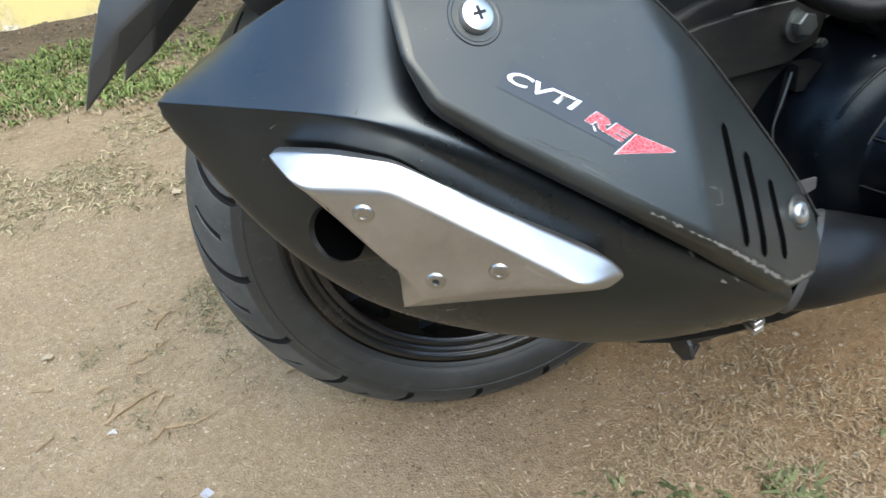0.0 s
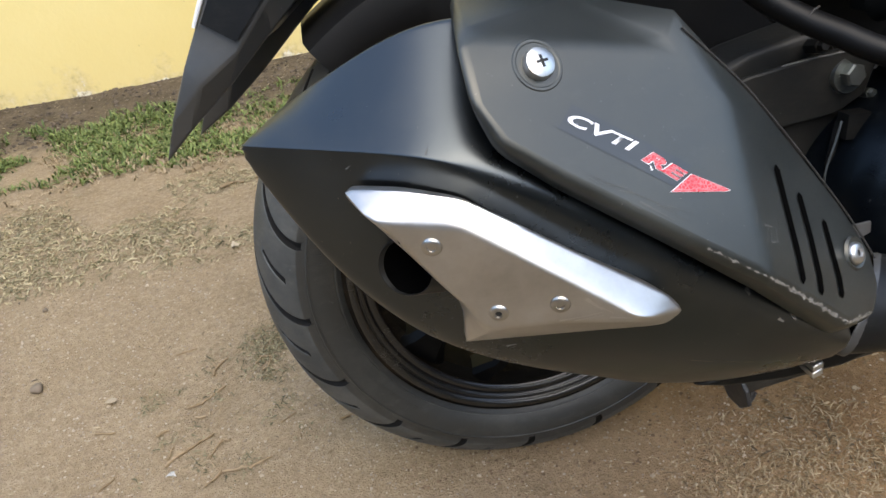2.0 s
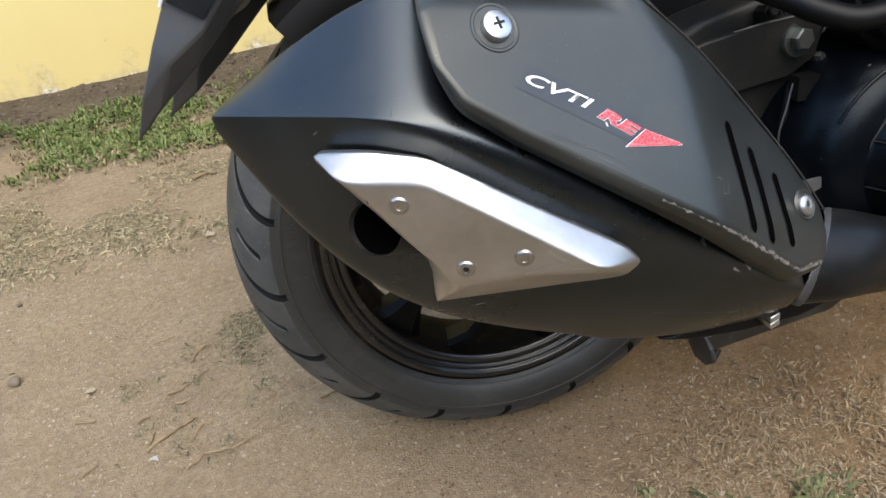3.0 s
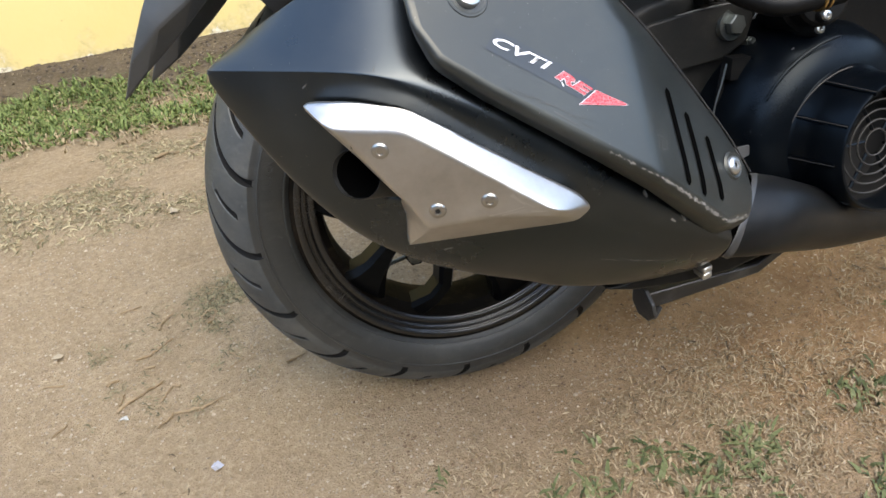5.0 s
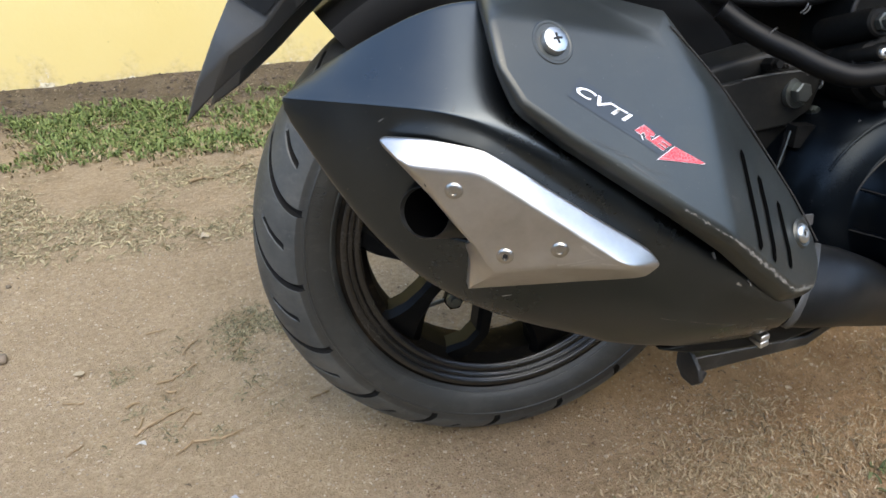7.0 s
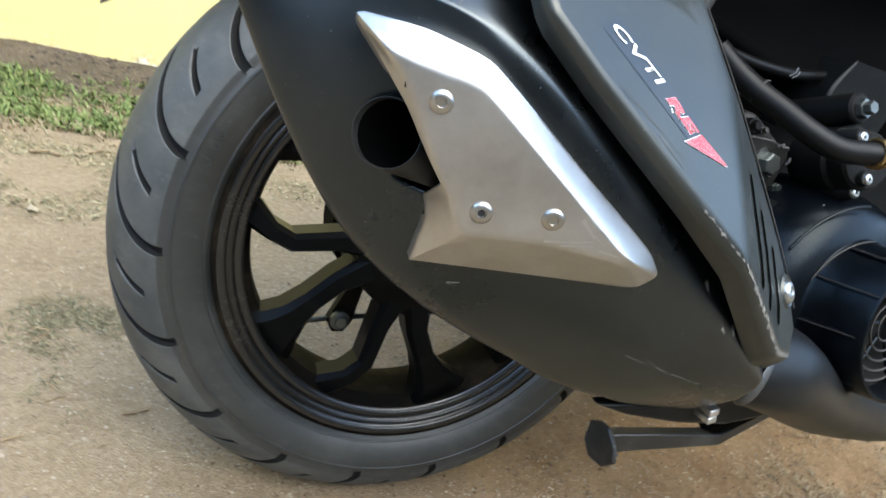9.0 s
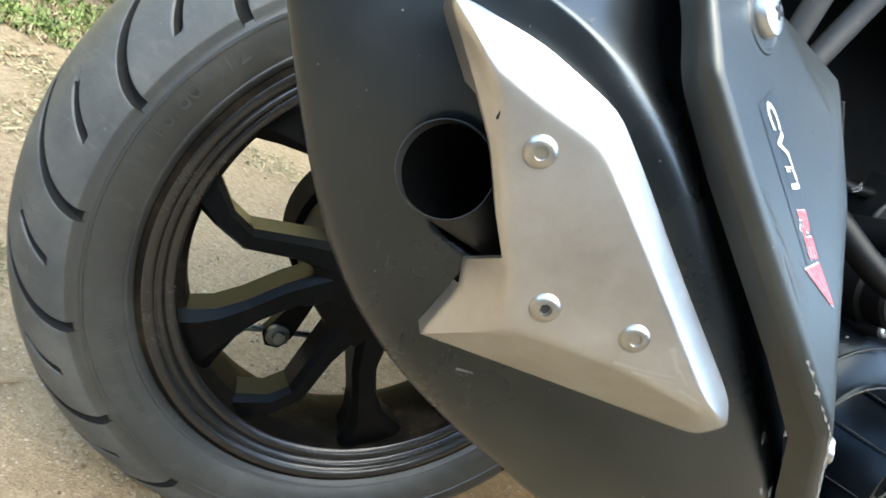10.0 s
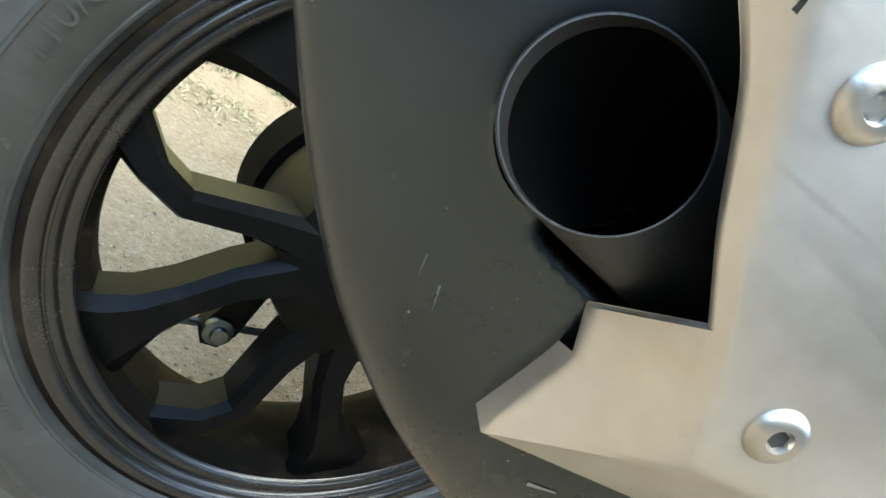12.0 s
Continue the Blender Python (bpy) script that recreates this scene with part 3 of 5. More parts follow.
for v in silencer.data.vertices:
    e = v.co - TAIL
    h = e.dot(AX)
    q = e - AX * h
    if h > -0.05 and q.length < 0.09:
        if q.length < 0.0130:
            v.co -= AX * 0.06
        elif q.length < 0.0153:
            v.co += q.normalized() * (0.0154 - q.length)
        else:
            # the pocket in which the pipe lies, open towards the plate
            along = q.dot(side_)
            off = (q - side_ * along).length
            deep = min(1.0, max(0.0, (along - 0.002) / 0.016)) * math.exp(-(max(0.0, off - 0.0140) / 0.0022) ** 2) * math.exp(-(max(0.0, along - 0.036) / 0.010) ** 2)
            v.co -= AX * 0.022 * deep
bm = bmesh.new()
bm.from_mesh(silencer.data)
hole = []
for f in bm.faces:
    e = f.calc_center_median() - TAIL
    h = e.dot(AX)
    if -0.09 < h < 0.02 and (e - AX * h).length < 0.0152:
        hole.append(f)
    slide = h / AX.dot(INWARD)
    if -0.01 < slide < 0.058 and (e - INWARD * slide).length < 0.0152:
        hole.append(f)
bmesh.ops.delete(bm, geom=list(set(hole)), context="FACES")
bm.to_mesh(silencer.data)
bm.free()
# bore skin, painted darker than soot for the shade inside the pipe
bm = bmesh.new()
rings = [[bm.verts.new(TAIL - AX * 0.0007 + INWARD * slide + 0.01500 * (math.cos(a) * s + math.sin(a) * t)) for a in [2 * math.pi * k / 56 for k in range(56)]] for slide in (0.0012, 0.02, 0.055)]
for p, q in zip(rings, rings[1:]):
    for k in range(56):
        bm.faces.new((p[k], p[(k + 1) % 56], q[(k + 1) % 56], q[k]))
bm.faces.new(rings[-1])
part("tail_pipe_bore", bm, MAT_SOOT_SHADE, silencer, "sooty bore, blackened for the shade inside")

# brushed end plate: a flat face, a wide bevel on its upper edge, folds below and behind
def face_y(x, z):
    """The plate's flat face."""
    return -0.3713 * x - 0.127 * z - 0.3074


# (face corner x, z), (outer edge x, y, z), how soft the corner is
PLATE = [((-0.1500, 0.1668), (-0.1585, -0.2535, 0.1755), 1), ((-0.1300, 0.1622), (-0.1300, -0.2690, 0.1750), 1), ((-0.1085, 0.1596), (-0.1030, -0.2800, 0.1690), 1), ((-0.0930, 0.1485), (-0.0850, -0.2840, 0.1565), 1),
         ((-0.0600, 0.1240), (-0.0510, -0.2900, 0.1320), 1), ((-0.0330, 0.1040), (-0.0070, -0.2985, 0.1015), 1), ((-0.0240, 0.0985), (0.0012, -0.3000, 0.0905), 1), ((-0.0290, 0.0965), (-0.0070, -0.2960, 0.0812), 1),
         ((-0.0650, 0.0980), (-0.0450, -0.2790, 0.0768), 1), ((-0.0975, 0.0935), (-0.1060, -0.2515, 0.0688), 0), ((-0.1020, 0.0985), (-0.1062, -0.2580, 0.0930), 0), ((-0.1060, 0.1060), (-0.1078, -0.2545, 0.1018), 0),
         ((-0.1095, 0.1135), (-0.1114, -0.2785, 0.1140), 0), ((-0.1180, 0.1250), (-0.1205, -0.2755, 0.1262), 1), ((-0.1290, 0.1420), (-0.1320, -0.2730, 0.1432), 1), ((-0.1385, 0.1555), (-0.1425, -0.2670, 0.1560), 1)]


def refine(loop, n=6, passes=2):
    """More points along a loop, its corners softened but for the hard ones."""
    pts, keep = [], []
    for k, p in enumerate(loop):
        q = loop[(k + 1) % len(loop)]
        for m in range(n):
            pts.append(Vector(p).lerp(Vector(q), m / n))
            keep.append(m == 0 and PLATE[k][2] == 0)
    for _ in range(passes):
        pts = [p if kp else p * 0.5 + (pts[k - 1] + pts[(k + 1) % len(pts)]) * 0.25 for k, (p, kp) in enumerate(zip(pts, keep))]
    return pts


heart = Vector((-0.085, face_y(-0.085, 0.125), 0.125))
rb, rc = refine([(x, face_y(x, z), z) for (x, z), _, _ in PLATE]), refine([o for _, o, _ in PLATE])
bm = bmesh.new()
rings = []
for t in (0.3, 0.6, 0.80, 0.89):
    rings.append([bm.verts.new(heart.lerp(b, t)) for b in rb])
crisp = [7 <= k // 6 <= 12 for k in range(len(rb))]
inner = [heart.lerp(b, 0.96 if hard else 0.90) for b, hard in zip(rb, crisp)]
for t in (0.25, 0.5, 0.75, 1.0):
    rings.append([bm.verts.new(a * (1 - t) ** 2 + b * 2 * t * (1 - t) + b.lerp(c, 0.16 if hard else 0.38) * t * t) for a, b, c, hard in zip(inner, rb, rc, crisp)])
for t in (0.55, 0.75, 0.90):
    rings.append([bm.verts.new(b.lerp(c, t)) for b, c in zip(rb, rc)])
rings.append([bm.verts.new(c) for c in rc])
rings.append([bm.verts.new(c + Vector((0.0005, 0.0016, 0.0))) for c in rc])
# a free sheet edge round the pipe's notch, a deeper skirt elsewhere
rings.append([bm.verts.new(c + ((heart - c).normalized() * 0.0008 + Vector((0.0, 0.0022, 0.0)) if 10 <= k // 6 <= 14 else (heart - c).normalized() * 0.004 + Vector((0.0, 0.013, 0.0)))) for k, c in enumerate(rc)])
for p, q in zip(rings, rings[1:]):
    for k in range(len(p)):
        m = (k + 1) % len(p)
        bm.faces.new((p[k], q[k], q[m], p[m]))
hub_ = bm.verts.new(heart)
for k in range(len(rb)):
    bm.faces.new((rings[0][k], rings[0][(k + 1) % len(rb)], hub_))
plate = part("end_plate", bm, MAT_ALU, silencer, "brushed aluminium plate with scuffed bright edge", sharp=42)

PLATE_N = Vector((-0.346, -0.931, -0.118))


def socket_screw(place, normal, r, mat, parent, hole=True):
    p, n = Vector(place), Vector(normal).normalized()
    s = part("screw", disc(p, n, [(0.0, r * 0.12), (r * 0.36, r * 0.12), (r * 0.42, r * 0.30), (r * 0.68, r * 0.29), (r * 0.92, r * 0.16), (r, 0.0), (r, -0.004)], 28), mat, parent)
    part("socket", disc(p + n * r * 0.14, n, [(0.0, 0.0), (r * 0.34, 0.0)], 6), MAT_SOCKET if hole else mat, s)
    return s


for place, hole in (((-0.1210, face_y(-0.1210, 0.1484), 0.1484), False), ((-0.0930, face_y(-0.0930, 0.1059), 0.1059), True), ((-0.0640, face_y(-0.0640, 0.1101), 0.1101), False)):
    socket_screw(place, PLATE_N, 0.0052, MAT_PLATESCREW, plate, hole)

# heat shield over the front of the silencer
FACE = [(-0.0922, -0.2542, 0.239), (0.022, -0.2423, 0.2108), (0.0496, -0.2547, 0.182), (0.0439, -0.3114, 0.1031), (0.0101, -0.3053, 0.1253), (-0.0556, -0.2913, 0.1712), (-0.0826, -0.2843, 0.192), (-0.0924, -0.2743, 0.2102)]
FRONT = [(0.0496, -0.2547, 0.182), (0.074, -0.236, 0.176), (0.125, -0.252, 0.104), (0.148, -0.262, 0.064), (0.1475, -0.268, 0.053), (0.143, -0.276, 0.0455), (0.134, -0.284, 0.0415), (0.105, -0.298, 0.049), (0.0439, -0.3114, 0.1031)]
LIP = [(-0.080, -0.190, 0.249), (-0.020, -0.212, 0.238), (0.032, -0.234, 0.219), (0.074, -0.236, 0.176)]
bm = bmesh.new()
vs = {}


def vert(p):
    key = tuple(round(c, 4) for c in p)
    if key not in vs:
        vs[key] = bm.verts.new(p)
    return vs[key]


face = [vert(p) for p in FACE]
front = [vert(p) for p in FRONT]
lip = [vert(p) for p in LIP]
bm.faces.new(face)
bm.faces.new(front)
bm.faces.new((face[0], lip[0], lip[1]))
bm.faces.new((face[0], lip[1], face[1]))
bm.faces.new((face[1], lip[1], lip[2]))
bm.faces.new((face[1], lip[2], face[2]))
bm.faces.new((face[2], lip[2], lip[3]))
# the skirt that folds in below the scuffed edge
edge = [face[7], face[6], face[5], face[4], face[3], front[7], front[6], front[5], front[4], front[3]]
fold = [(0.003, 0.012, -0.004), (0.0, 0.012, -0.006), (-0.001, 0.012, -0.007), (-0.002, 0.012, -0.008), (-0.003, 0.013, -0.011), (-0.001, 0.015, -0.014), (0.0, 0.015, -0.015), (0.002, 0.014, -0.014), (0.003, 0.012, -0.010), (0.001, 0.008, -0.004)]
hem = [bm.verts.new(v.co + Vector(d)) for v, d in zip(edge, fold)]
for k in range(len(edge) - 1):
    bm.faces.new((edge[k], edge[k + 1], hem[k + 1], hem[k]))
bm.faces.new((face[7], hem[0], face[0]))
bm.faces.new((hem[0], lip[0], face[0]))
shield = part("heat_shield", bm, MAT_SHIELD, scooter, "charcoal heat shield with scuffed silver lower edge", sharp=60)
bevelled(shield, 0.0065, 4, 8)
thick = shield.modifiers.new("thick", "SOLIDIFY")
thick.thickness, thick.offset = 0.006, -1
bevelled(shield, 0.0012, 2, 50)

SHIELD_N = Vector((0.221, -0.800, 0.558)).normalized()


def drape_point(p, ob, normal):
    bm = bmesh.new()
    v = bm.verts.new(p)
    drape(bm, ob, normal, 0.0)
    q = v.co.copy()
    bm.free()
    return q


def on_shield(bm, start, end, lift=0.0008, up=1.0):
    """Lay a flat mesh on the shield: x runs from start towards end."""
    s, e = Vector(start), Vector(end)
    d = (e - s).normalized()
    n = (SHIELD_N - d * SHIELD_N.dot(d)).normalized()
    u = n.cross(d)
    for v in bm.verts:
        x, y = v.co.x, v.co.y
        v.co = s + d * x + u * y * up + n * lift
    return bm


def stretch(bm, width, height):
    xs_, ys_ = [v.co.x for v in bm.verts], [v.co.y for v in bm.verts]
    for v in bm.verts:
        v.co.x = (v.co.x - min(xs_)) / (max(xs_) - min(xs_)) * width
        v.co.y = (v.co.y - min(ys_)) / (max(ys_) - min(ys_)) * height
    return bm


S0, S1 = (-0.0445, -0.2735, 0.1905), (0.035, -0.2865, 0.1405)
bm = bmesh.new()
rows = [[bm.verts.new((-0.0070 + 0.0700 * i / 28 + 0.0035 * j / 6, -0.0035 + 0.0150 * j / 6 - 0.0040 * i / 28, 0)) for i in range(29)] for j in range(7)]
for p, q in zip(rows, rows[1:]):
    for i in range(28):
        bm.faces.new((p[i], p[i + 1], q[i + 1], q[i]))
part("clear_film", drape(on_shield(bm, S0, S1), shield, SHIELD_N, 0.0002), MAT_CLEAR, shield, "clear label film with lifting edges")
bm = stretch(lettering("CVTI", 0.01, 0.0002, 0.35), 0.0392, 0.0066)
for v in bm.verts:
    v.co.x -= 0.0036
    v.co.y += 0.0008 - 0.006 * v.co.x
part("white_letters", drape(on_shield(bm, S0, S1), shield, SHIELD_N, 0.0005), MAT_WHITE, shield, "white vinyl letters", smooth=False)
for bold, mat, lift, name, text in ((0.0007, MAT_WHITE, 0.0003, "letter_backing", "pale vinyl outline"), (0.0005, MAT_RED, 0.0006, "red_letters", "cracked red vinyl letters")):
    grow = 0.00022 if mat is MAT_WHITE else 0.0
    bm = stretch(lettering("RE", 0.01, bold, 0.35), 0.0266 + 2 * grow, 0.0072 + 2 * grow)
    for v in bm.verts:
        v.co.x += 0.0388 - grow
        v.co.y -= 0.0012 + grow + 0.12 * (v.co.x - 0.0388)
    part(name, drape(on_shield(bm, S0, S1), shield, SHIELD_N, lift), mat, shield, text, smooth=False)
for grow, mat, lift, name, text in ((1.05, MAT_WHITE, 0.0003, "arrow_backing", "pale vinyl outline"), (1.0, MAT_RED, 0.0006, "red_arrow", "cracked red vinyl arrow")):
    bm = bmesh.new()
    bm.faces.new([bm.verts.new((0.0724 + (x - 0.0724) * grow, -0.0019 + (y + 0.0019) * grow, 0)) for x, y in ((0.0675, 0.0028), (0.0585, -0.0108), (0.0880, 0.0014), (0.0905, 0.0030), (0.0880, 0.0034))])
    part(name, drape(on_shield(bm, S0, S1), shield, SHIELD_N, lift), mat, shield, text, smooth=False)
bm = bmesh.new()
bm.faces.new([bm.verts.new((x, y, 0)) for x, y in ((0.0438, -0.0022), (0.0446, -0.0020), (0.0462, -0.0040), (0.0452, -0.0044))])
part("vinyl_chip", drape(on_shield(bm, S0, S1), shield, SHIELD_N, 0.0005), MAT_WHITE, shield, "white vinyl chip", smooth=False)

# big cross-head screw in its dished seat
BIG = Vector((-0.053, -0.2605, 0.2215))
BIG = drape_point(BIG, shield, SHIELD_N)
part("screw_seat", disc(BIG, SHIELD_N, [(0.0, 0.0002), (0.0112, 0.0002), (0.0118, 0.0005), (0.0130, 0.0005), (0.0138, -0.0003)], 36), MAT_SHIELD, shield, sharp=12)
big = part("screw", disc(BIG + SHIELD_N * 0.0008, SHIELD_N, [(0.0, 0.0044), (0.0040, 0.0042), (0.0074, 0.0030), (0.0082, 0.0012), (0.0082, -0.0006), (0.0045, -0.0010), (0.0045, -0.004)], 36), MAT_ZINC, shield, "bright cross-head screw")
side = SHIELD_N.cross(Vector((0.5, 0, -0.4))).normalized()
for q in range(2):
    d = Matrix.Rotation(radians(40 + 90 * q), 3, SHIELD_N) @ side
    s = SHIELD_N.cross(d)
    c = BIG + SHIELD_N * 0.0051
    part("cross_slot", slab([c + d * 0.0032 + s * 0.0007, c - d * 0.0032 + s * 0.0007, c - d * 0.0032 - s * 0.0007, c + d * 0.0032 - s * 0.0007], SHIELD_N * 0.0003), MAT_SOCKET, big, smooth=False)

# thin pale line along the shield's upper and front rim
part("rim_line", tube([(0.0330, -0.2345, 0.2185), (0.0745, -0.2365, 0.1762), (0.1255, -0.2525, 0.1045), (0.1478, -0.2620, 0.0660)], 0.0006, 6), MAT_STEELTUBE, shield, "pale line along the shield rim")

# three slots, flat black sheets painting the shade of openings, and the front screw
FRONT_N = Vector((0.42, -0.80, 0.42)).normalized()
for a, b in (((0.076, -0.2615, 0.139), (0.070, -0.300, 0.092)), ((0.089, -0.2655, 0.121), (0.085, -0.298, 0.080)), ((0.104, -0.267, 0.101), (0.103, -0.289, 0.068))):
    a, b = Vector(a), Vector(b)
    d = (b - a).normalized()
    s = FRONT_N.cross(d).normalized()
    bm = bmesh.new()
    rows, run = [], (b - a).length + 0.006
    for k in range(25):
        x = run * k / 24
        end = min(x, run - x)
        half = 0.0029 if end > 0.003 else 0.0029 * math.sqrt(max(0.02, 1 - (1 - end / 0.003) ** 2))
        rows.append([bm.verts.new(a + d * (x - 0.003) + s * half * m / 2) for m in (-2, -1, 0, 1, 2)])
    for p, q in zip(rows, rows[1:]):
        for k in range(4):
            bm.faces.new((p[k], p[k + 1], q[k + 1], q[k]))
    part("slot", drape(bm, shield, FRONT_N, 0.0004), MAT_SOOT_SHADE, shield, "cooling slot laid on as a shade-black sheet", smooth=False)
part("screw_seat", disc((0.126, -0.270, 0.079), FRONT_N, [(0.0, 0.0004), (0.008, 0.0005), (0.0092, 0.0011), (0.0105, -0.0003)], 28), MAT_SHIELD, shield)
socket_screw((0.126, -0.2715, 0.0795), FRONT_N, 0.0068, MAT_ZINC, shield)

# header pipe, its collar and the rear bracket under the silencer
def loft(rings_, cap=False):
    """A skin over rings of equal count."""
    bm = bmesh.new()
    rows_ = [[bm.verts.new(p) for p in ring] for ring in rings_]
    for p, q in zip(rows_, rows_[1:]):
        for k in range(len(p)):
            m = (k + 1) % len(p)
            bm.faces.new((p[k], p[m], q[m], q[k]))
    if cap:
        bm.faces.new(rows_[-1])
    return bm


def hoop(centre, a, b, n=40):
    c, a, b = Vector(centre), Vector(a), Vector(b)
    return [c + a * math.cos(2 * math.pi * k / n) + b * math.sin(2 * math.pi * k / n) for k in range(n)]


MOUTH, UP_, OUT_ = Vector((0.1535, -0.2440, 0.0220)), Vector((0.0190, 0.0090, 0.0235)), Vector((-0.0165, -0.0240, 0.0000))
run_ = [hoop(MOUTH + Vector((0.012, 0, -0.004)), UP_ * 0.86, OUT_ * 0.86), hoop(MOUTH + Vector((0.002, 0, -0.001)), UP_ * 0.93, OUT_ * 0.93), hoop(MOUTH, UP_, OUT_), hoop(MOUTH + Vector((0.004, 0.0005, -0.0015)), UP_ * 1.03, OUT_ * 1.03)]
for (x, y, z), r, lean_ in (((0.172, -0.2405, 0.0155), 0.0315, 0.55), ((0.190, -0.2365, 0.0090), 0.0312, 0.80), ((0.212, -0.2300, -0.0005), 0.0300, 1.0), ((0.240, -0.2210, -0.0135), 0.0285, 1.0), ((0.28, -0.209, -0.0300), 0.0264, 1.0), ((0.33, -0.197, -0.0445), 0.0248, 1.0), ((0.40, -0.180, -0.061), 0.0245, 1.0), ((0.62, -0.140, -0.090), 0.0240, 1.0)):
    run_.append(hoop((x, y, z), UP_.normalized().lerp(Vector((0.30, 0.10, 0.95)), lean_).normalized() * r, OUT_.normalized().lerp(Vector((0.28, -0.95, 0.05)), lean_).normalized() * r))
header = part("header_pipe", loft(run_, True), MAT_HEADER, scooter, "dull black exhaust header pipe")
# black inner pipe carries the painted shade of the gap behind the mouth
part("inner_pipe", tube([(0.095, -0.228, 0.044), (0.125, -0.234, 0.034), (0.150, -0.239, 0.024)], 0.0185, 24), MAT_SOOT_SHADE, header, "inner pipe painted black as the shade in the gap")
bevelled(part("bracket_tail", slab([(0.044, -0.240, -0.0180), (0.086, -0.243, -0.0125), (0.129, -0.247, -0.0050), (0.150, -0.247, 0.0020), (0.185, -0.243, -0.0010), (0.215, -0.237, -0.0170), (0.188, -0.240, -0.0270), (0.153, -0.244, -0.0300), (0.108, -0.244, -0.0285), (0.068, -0.242, -0.0240)], (0, 0.012, 0)), MAT_HEADER, header, "black pressed bracket running to a point"), 0.0030, 3)
for top in (-0.0100, -0.0154):
    bevelled(part("bright_bolt", slab([(0.1178, -0.2585, top), (0.1262, -0.2570, top + 0.0012), (0.1266, -0.2575, top - 0.0034), (0.1182, -0.2590, top - 0.0046)], (0, 0.014, 0)), MAT_ZINC, header, "clean plated bolt head, one of two facets"), 0.0008, 2)
part("tab", slab([(0.156, -0.230, 0.0710), (0.1780, -0.222, 0.0660), (0.1788, -0.222, 0.0580), (0.1625, -0.228, 0.0580)], (0, 0.0018, 0)), MAT_STEEL, header, "grey steel tab")
part("clip_sliver", slab([(0.1385, -0.2440, 0.0840), (0.1475, -0.2420, 0.0765), (0.1480, -0.2425, 0.0735), (0.1420, -0.2440, 0.0780)], (0, 0.002, 0)), MAT_ZINC, header, "bright clip edge")
lip_ring = [hoop(MOUTH + Vector((-0.0004, 0, 0.0002)), UP_ * 1.0, OUT_ * 1.0), hoop(MOUTH + Vector((0.0010, 0, -0.0003)), UP_ * 1.025, OUT_ * 1.025), hoop(MOUTH + Vector((0.0062, 0.0007, -0.0026)), UP_ * 1.055, OUT_ * 1.06), hoop(MOUTH + Vector((0.0075, 0.0008, -0.0030)), UP_ * 1.04, OUT_ * 1.045)]
part("collar", loft(lip_ring), MAT_COLLAR, header, "lighter grey pipe collar")

# centre stand, folded up
END = [(0.1250, -0.172, -0.0850), (0.1250, -0.154, -0.0900), (0.1265, -0.156, -0.1060), (0.1265, -0.174, -0.1010)]
BEND = [(0.2500, -0.166, -0.0905), (0.2500, -0.146, -0.0960), (0.2510, -0.146, -0.1080), (0.2510, -0.166, -0.1015)]
ROOT = [(0.3600, -0.146, -0.0540), (0.3600, -0.128, -0.0560), (0.3610, -0.128, -0.0680), (0.3610, -0.146, -0.0660)]
bm = bmesh.new()
rows = [[bm.verts.new(p) for p in loop] for loop in (END, BEND, ROOT)]
for p, q in zip(rows, rows[1:]):
    for k in range(4):
        bm.faces.new((p[k], p[(k + 1) % 4], q[(k + 1) % 4], q[k]))
bm.faces.new(rows[0][::-1])
bm.faces.new(rows[-1])
stand = part("centre_stand", bm, MAT_STAND, scooter, "worn black folded centre stand", sharp=30)
bevelled(stand, 0.0016, 2)
bevelled(part("foot", slab([(0.1195, -0.1750, -0.0785), (0.1200, -0.1640, -0.0785), (0.1208, -0.1520, -0.0850), (0.1216, -0.1500, -0.1030), (0.1224, -0.1600, -0.1130), (0.1218, -0.1780, -0.1105), (0.1206, -0.1900, -0.0990), (0.1200, -0.1860, -0.0870)], (0.0040, 0.0, 0.0)), MAT_STAND, stand), 0.0010, 2)
part("strut", tube([(0.235, -0.158, -0.082), (0.26, -0.156, -0.082), (0.33, -0.145, -0.065)], 0.0085, 10), MAT_DARK, stand)
part("foot_tip", tube([(0.123, -0.176, -0.106), (0.131, -0.174, -0.110), (0.139, -0.170, -0.104)], 0.0030, 8), MAT_STAND, stand)

# ---- rear fender, inner mudguard, engine ----
# left edge from the tip up, right edge from the tip up, and the crease between the two planes
EDGE_L = [(-0.2750, -0.047, 0.1425), (-0.2610, -0.052, 0.1750), (-0.2430, -0.055, 0.2090), (-0.2278, -0.056, 0.2346), (-0.1900, -0.058, 0.3000)]
EDGE_R = [(-0.2446, -0.050, 0.1613), (-0.2092, -0.050, 0.1882), (-0.1763, -0.050, 0.2168), (-0.1368, -0.050, 0.2496), (-0.0760, -0.050, 0.3000)]
RIDGE = [(-0.2350, -0.062, 0.1960), (-0.2041, -0.065, 0.2143), (-0.1785, -0.066, 0.2424), (-0.1250, -0.066, 0.3000)]
bm = bmesh.new()
